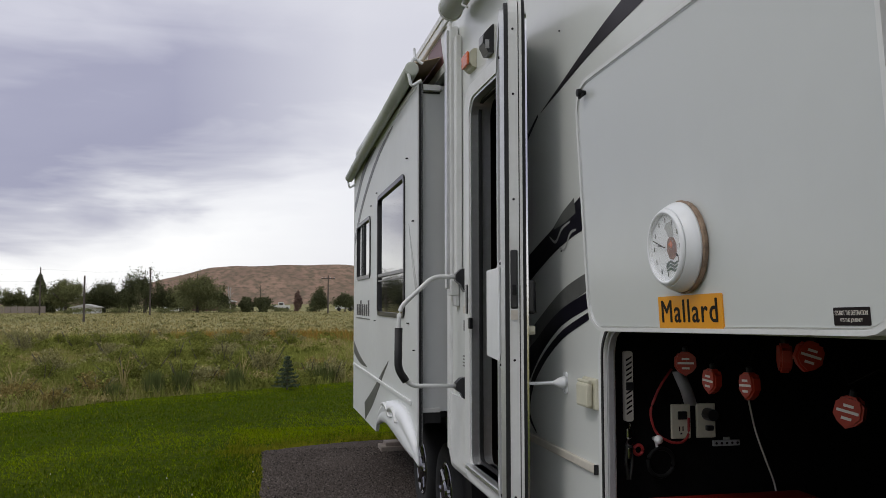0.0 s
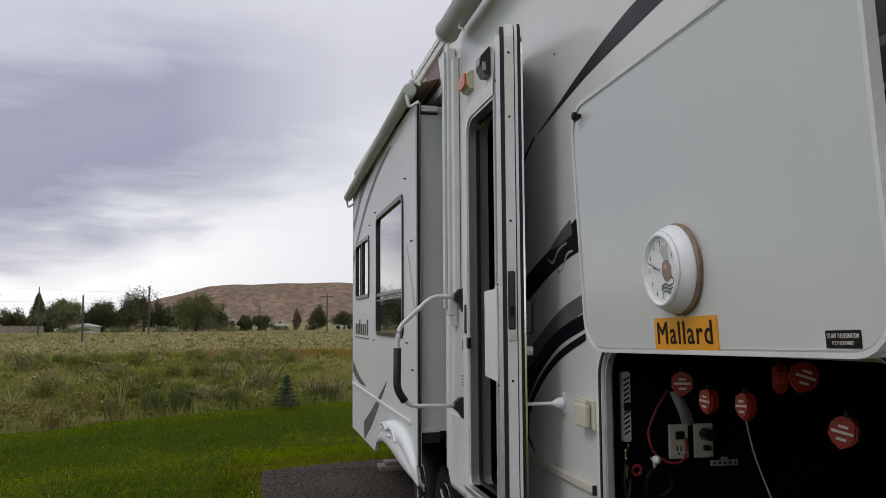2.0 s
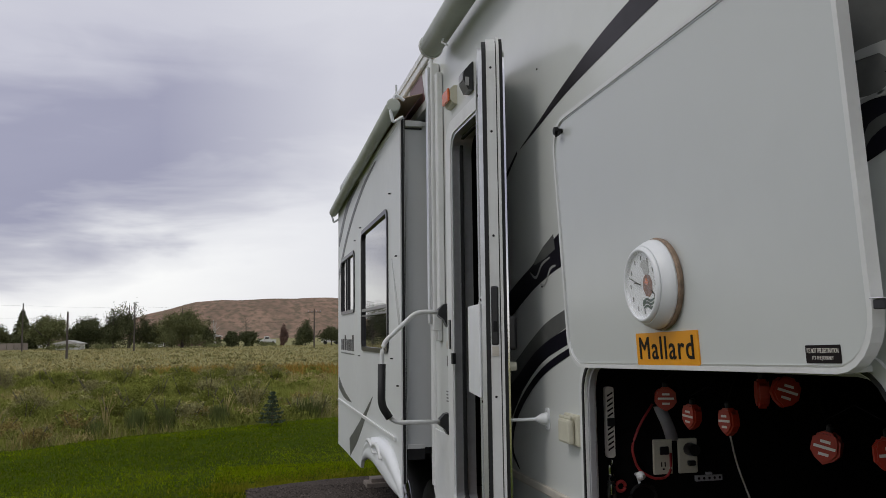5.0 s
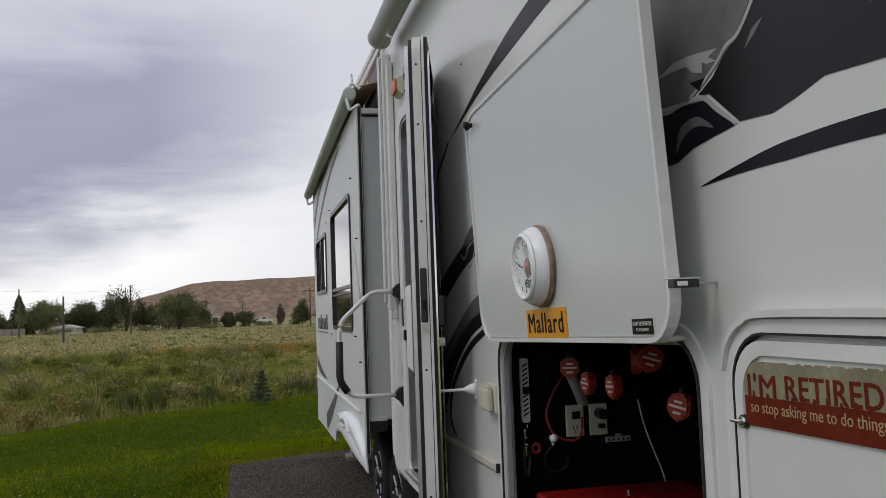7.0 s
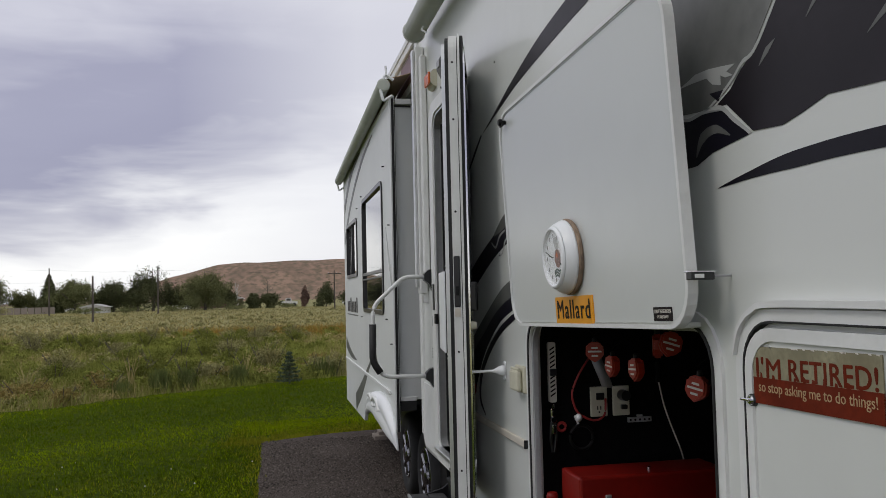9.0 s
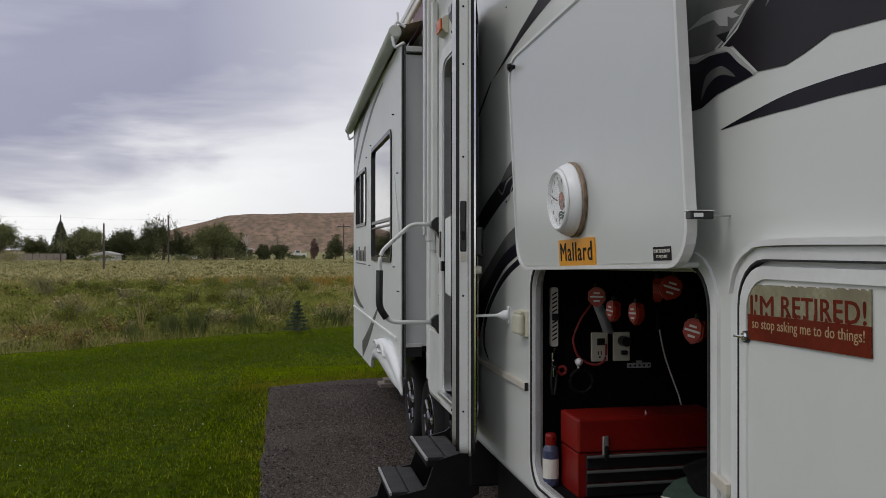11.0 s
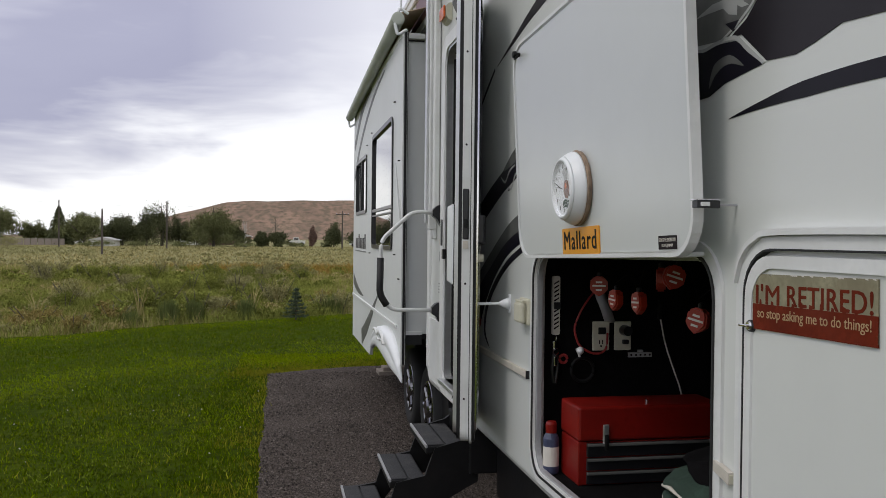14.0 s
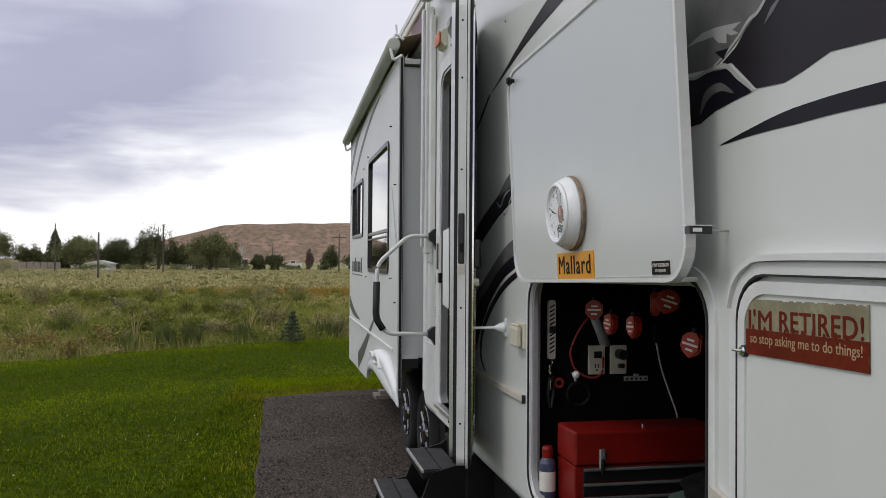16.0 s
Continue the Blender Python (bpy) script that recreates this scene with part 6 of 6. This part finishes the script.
def truck(x, y, label):
    ob = thing("parked_truck", label, "truck", "far trucks")
    part("body", prismed([(x - 1.6, .35), (x + 1.6, .35), (x + 1.6, .95), (x + .6, 1.0), (x + .35, 1.55), (x - .5, 1.55), (x - .7, 1.0), (x - 1.6, .98)], y, y + 1.4, "y"), SIDING, ob)
    part("side_window", boxed((x - .45, y - .02, 1.05), (x + .32, y - .003, 1.45)), GLASS, ob)
    for d in (-1.0, 1.0):
        part("wheel", lathed([(.34, 0), (.34, .22)], (x + d, y - .02, .30), "y", 14), TYRE, ob)
    return ob


truck(2.2, 158, "white far parked pickup truck")
truck(13.2, 150, "white far parked pickup truck")
fence = thing("board_fence", "low grey far board fence under the trees", "fence")
for k in range(16):
    part("board", boxed((-50 + 1.0 * k, 138, -.05), (-49.08 + 1.0 * k, 138.06, 1.0)), WOODBLOCK, fence)

# ---- hill ----


def hill_height(x, y):
    ridge = np.interp(x, [-330, -200, -150, -118, -100, -56, -28, 17, 58, 88, 150, 280, 450], [0, 1.5, 8, 18.6, 26.2, 38.4, 40.0, 41.4, 43.0, 42.0, 35, 18, 0])
    t = min(1, max(0, (y - 520) / 430))
    rise = t * t * (3 - 2 * t)
    return float(ridge) * rise * (1 + .05 * noise.noise(Vector((x * .012, y * .012, 1))) * (1 - t)) + rise * 1.2 * noise.noise(Vector((x * .03, y * .02, 6))) - .3


tagged(grid("hill", -330, 450, 520, 1000, 150, 60, hill_height, HILL), "bare brown rounded hill in the distance", "hill", kind="structure")

# ---- loose stones on the gravel ----
ns = 34000
sx, sy = rng.uniform(-1.12, .9, ns), rng.uniform(.2, 7.0, ns)
sr_ = .004 + .008 * rng.random(ns) ** 3
octa = np.array([(1, 0, 0), (-1, 0, 0), (0, 1, 0), (0, -1, 0), (0, 0, .7), (0, 0, -.7)], float)
sv = octa[None] * sr_[:, None, None] * rng.uniform(.6, 1.3, (ns, 6, 1)) + np.stack([sx, sy, np.full(ns, .016)], 1)[:, None]
tri = np.array([(0, 2, 4), (2, 1, 4), (1, 3, 4), (3, 0, 4), (2, 0, 5), (1, 2, 5), (3, 1, 5), (0, 3, 5)])
me = bpy.data.meshes.new("loose_stones")
me.from_pydata(sv.reshape(-1, 3).tolist(), [], (tri[None] + 6 * np.arange(ns)[:, None, None]).reshape(-1, 3).tolist())
me.materials.append(STONE)
tagged(new("loose_stones", me), "loose small gravel stones", "gravel", kind="stuff")
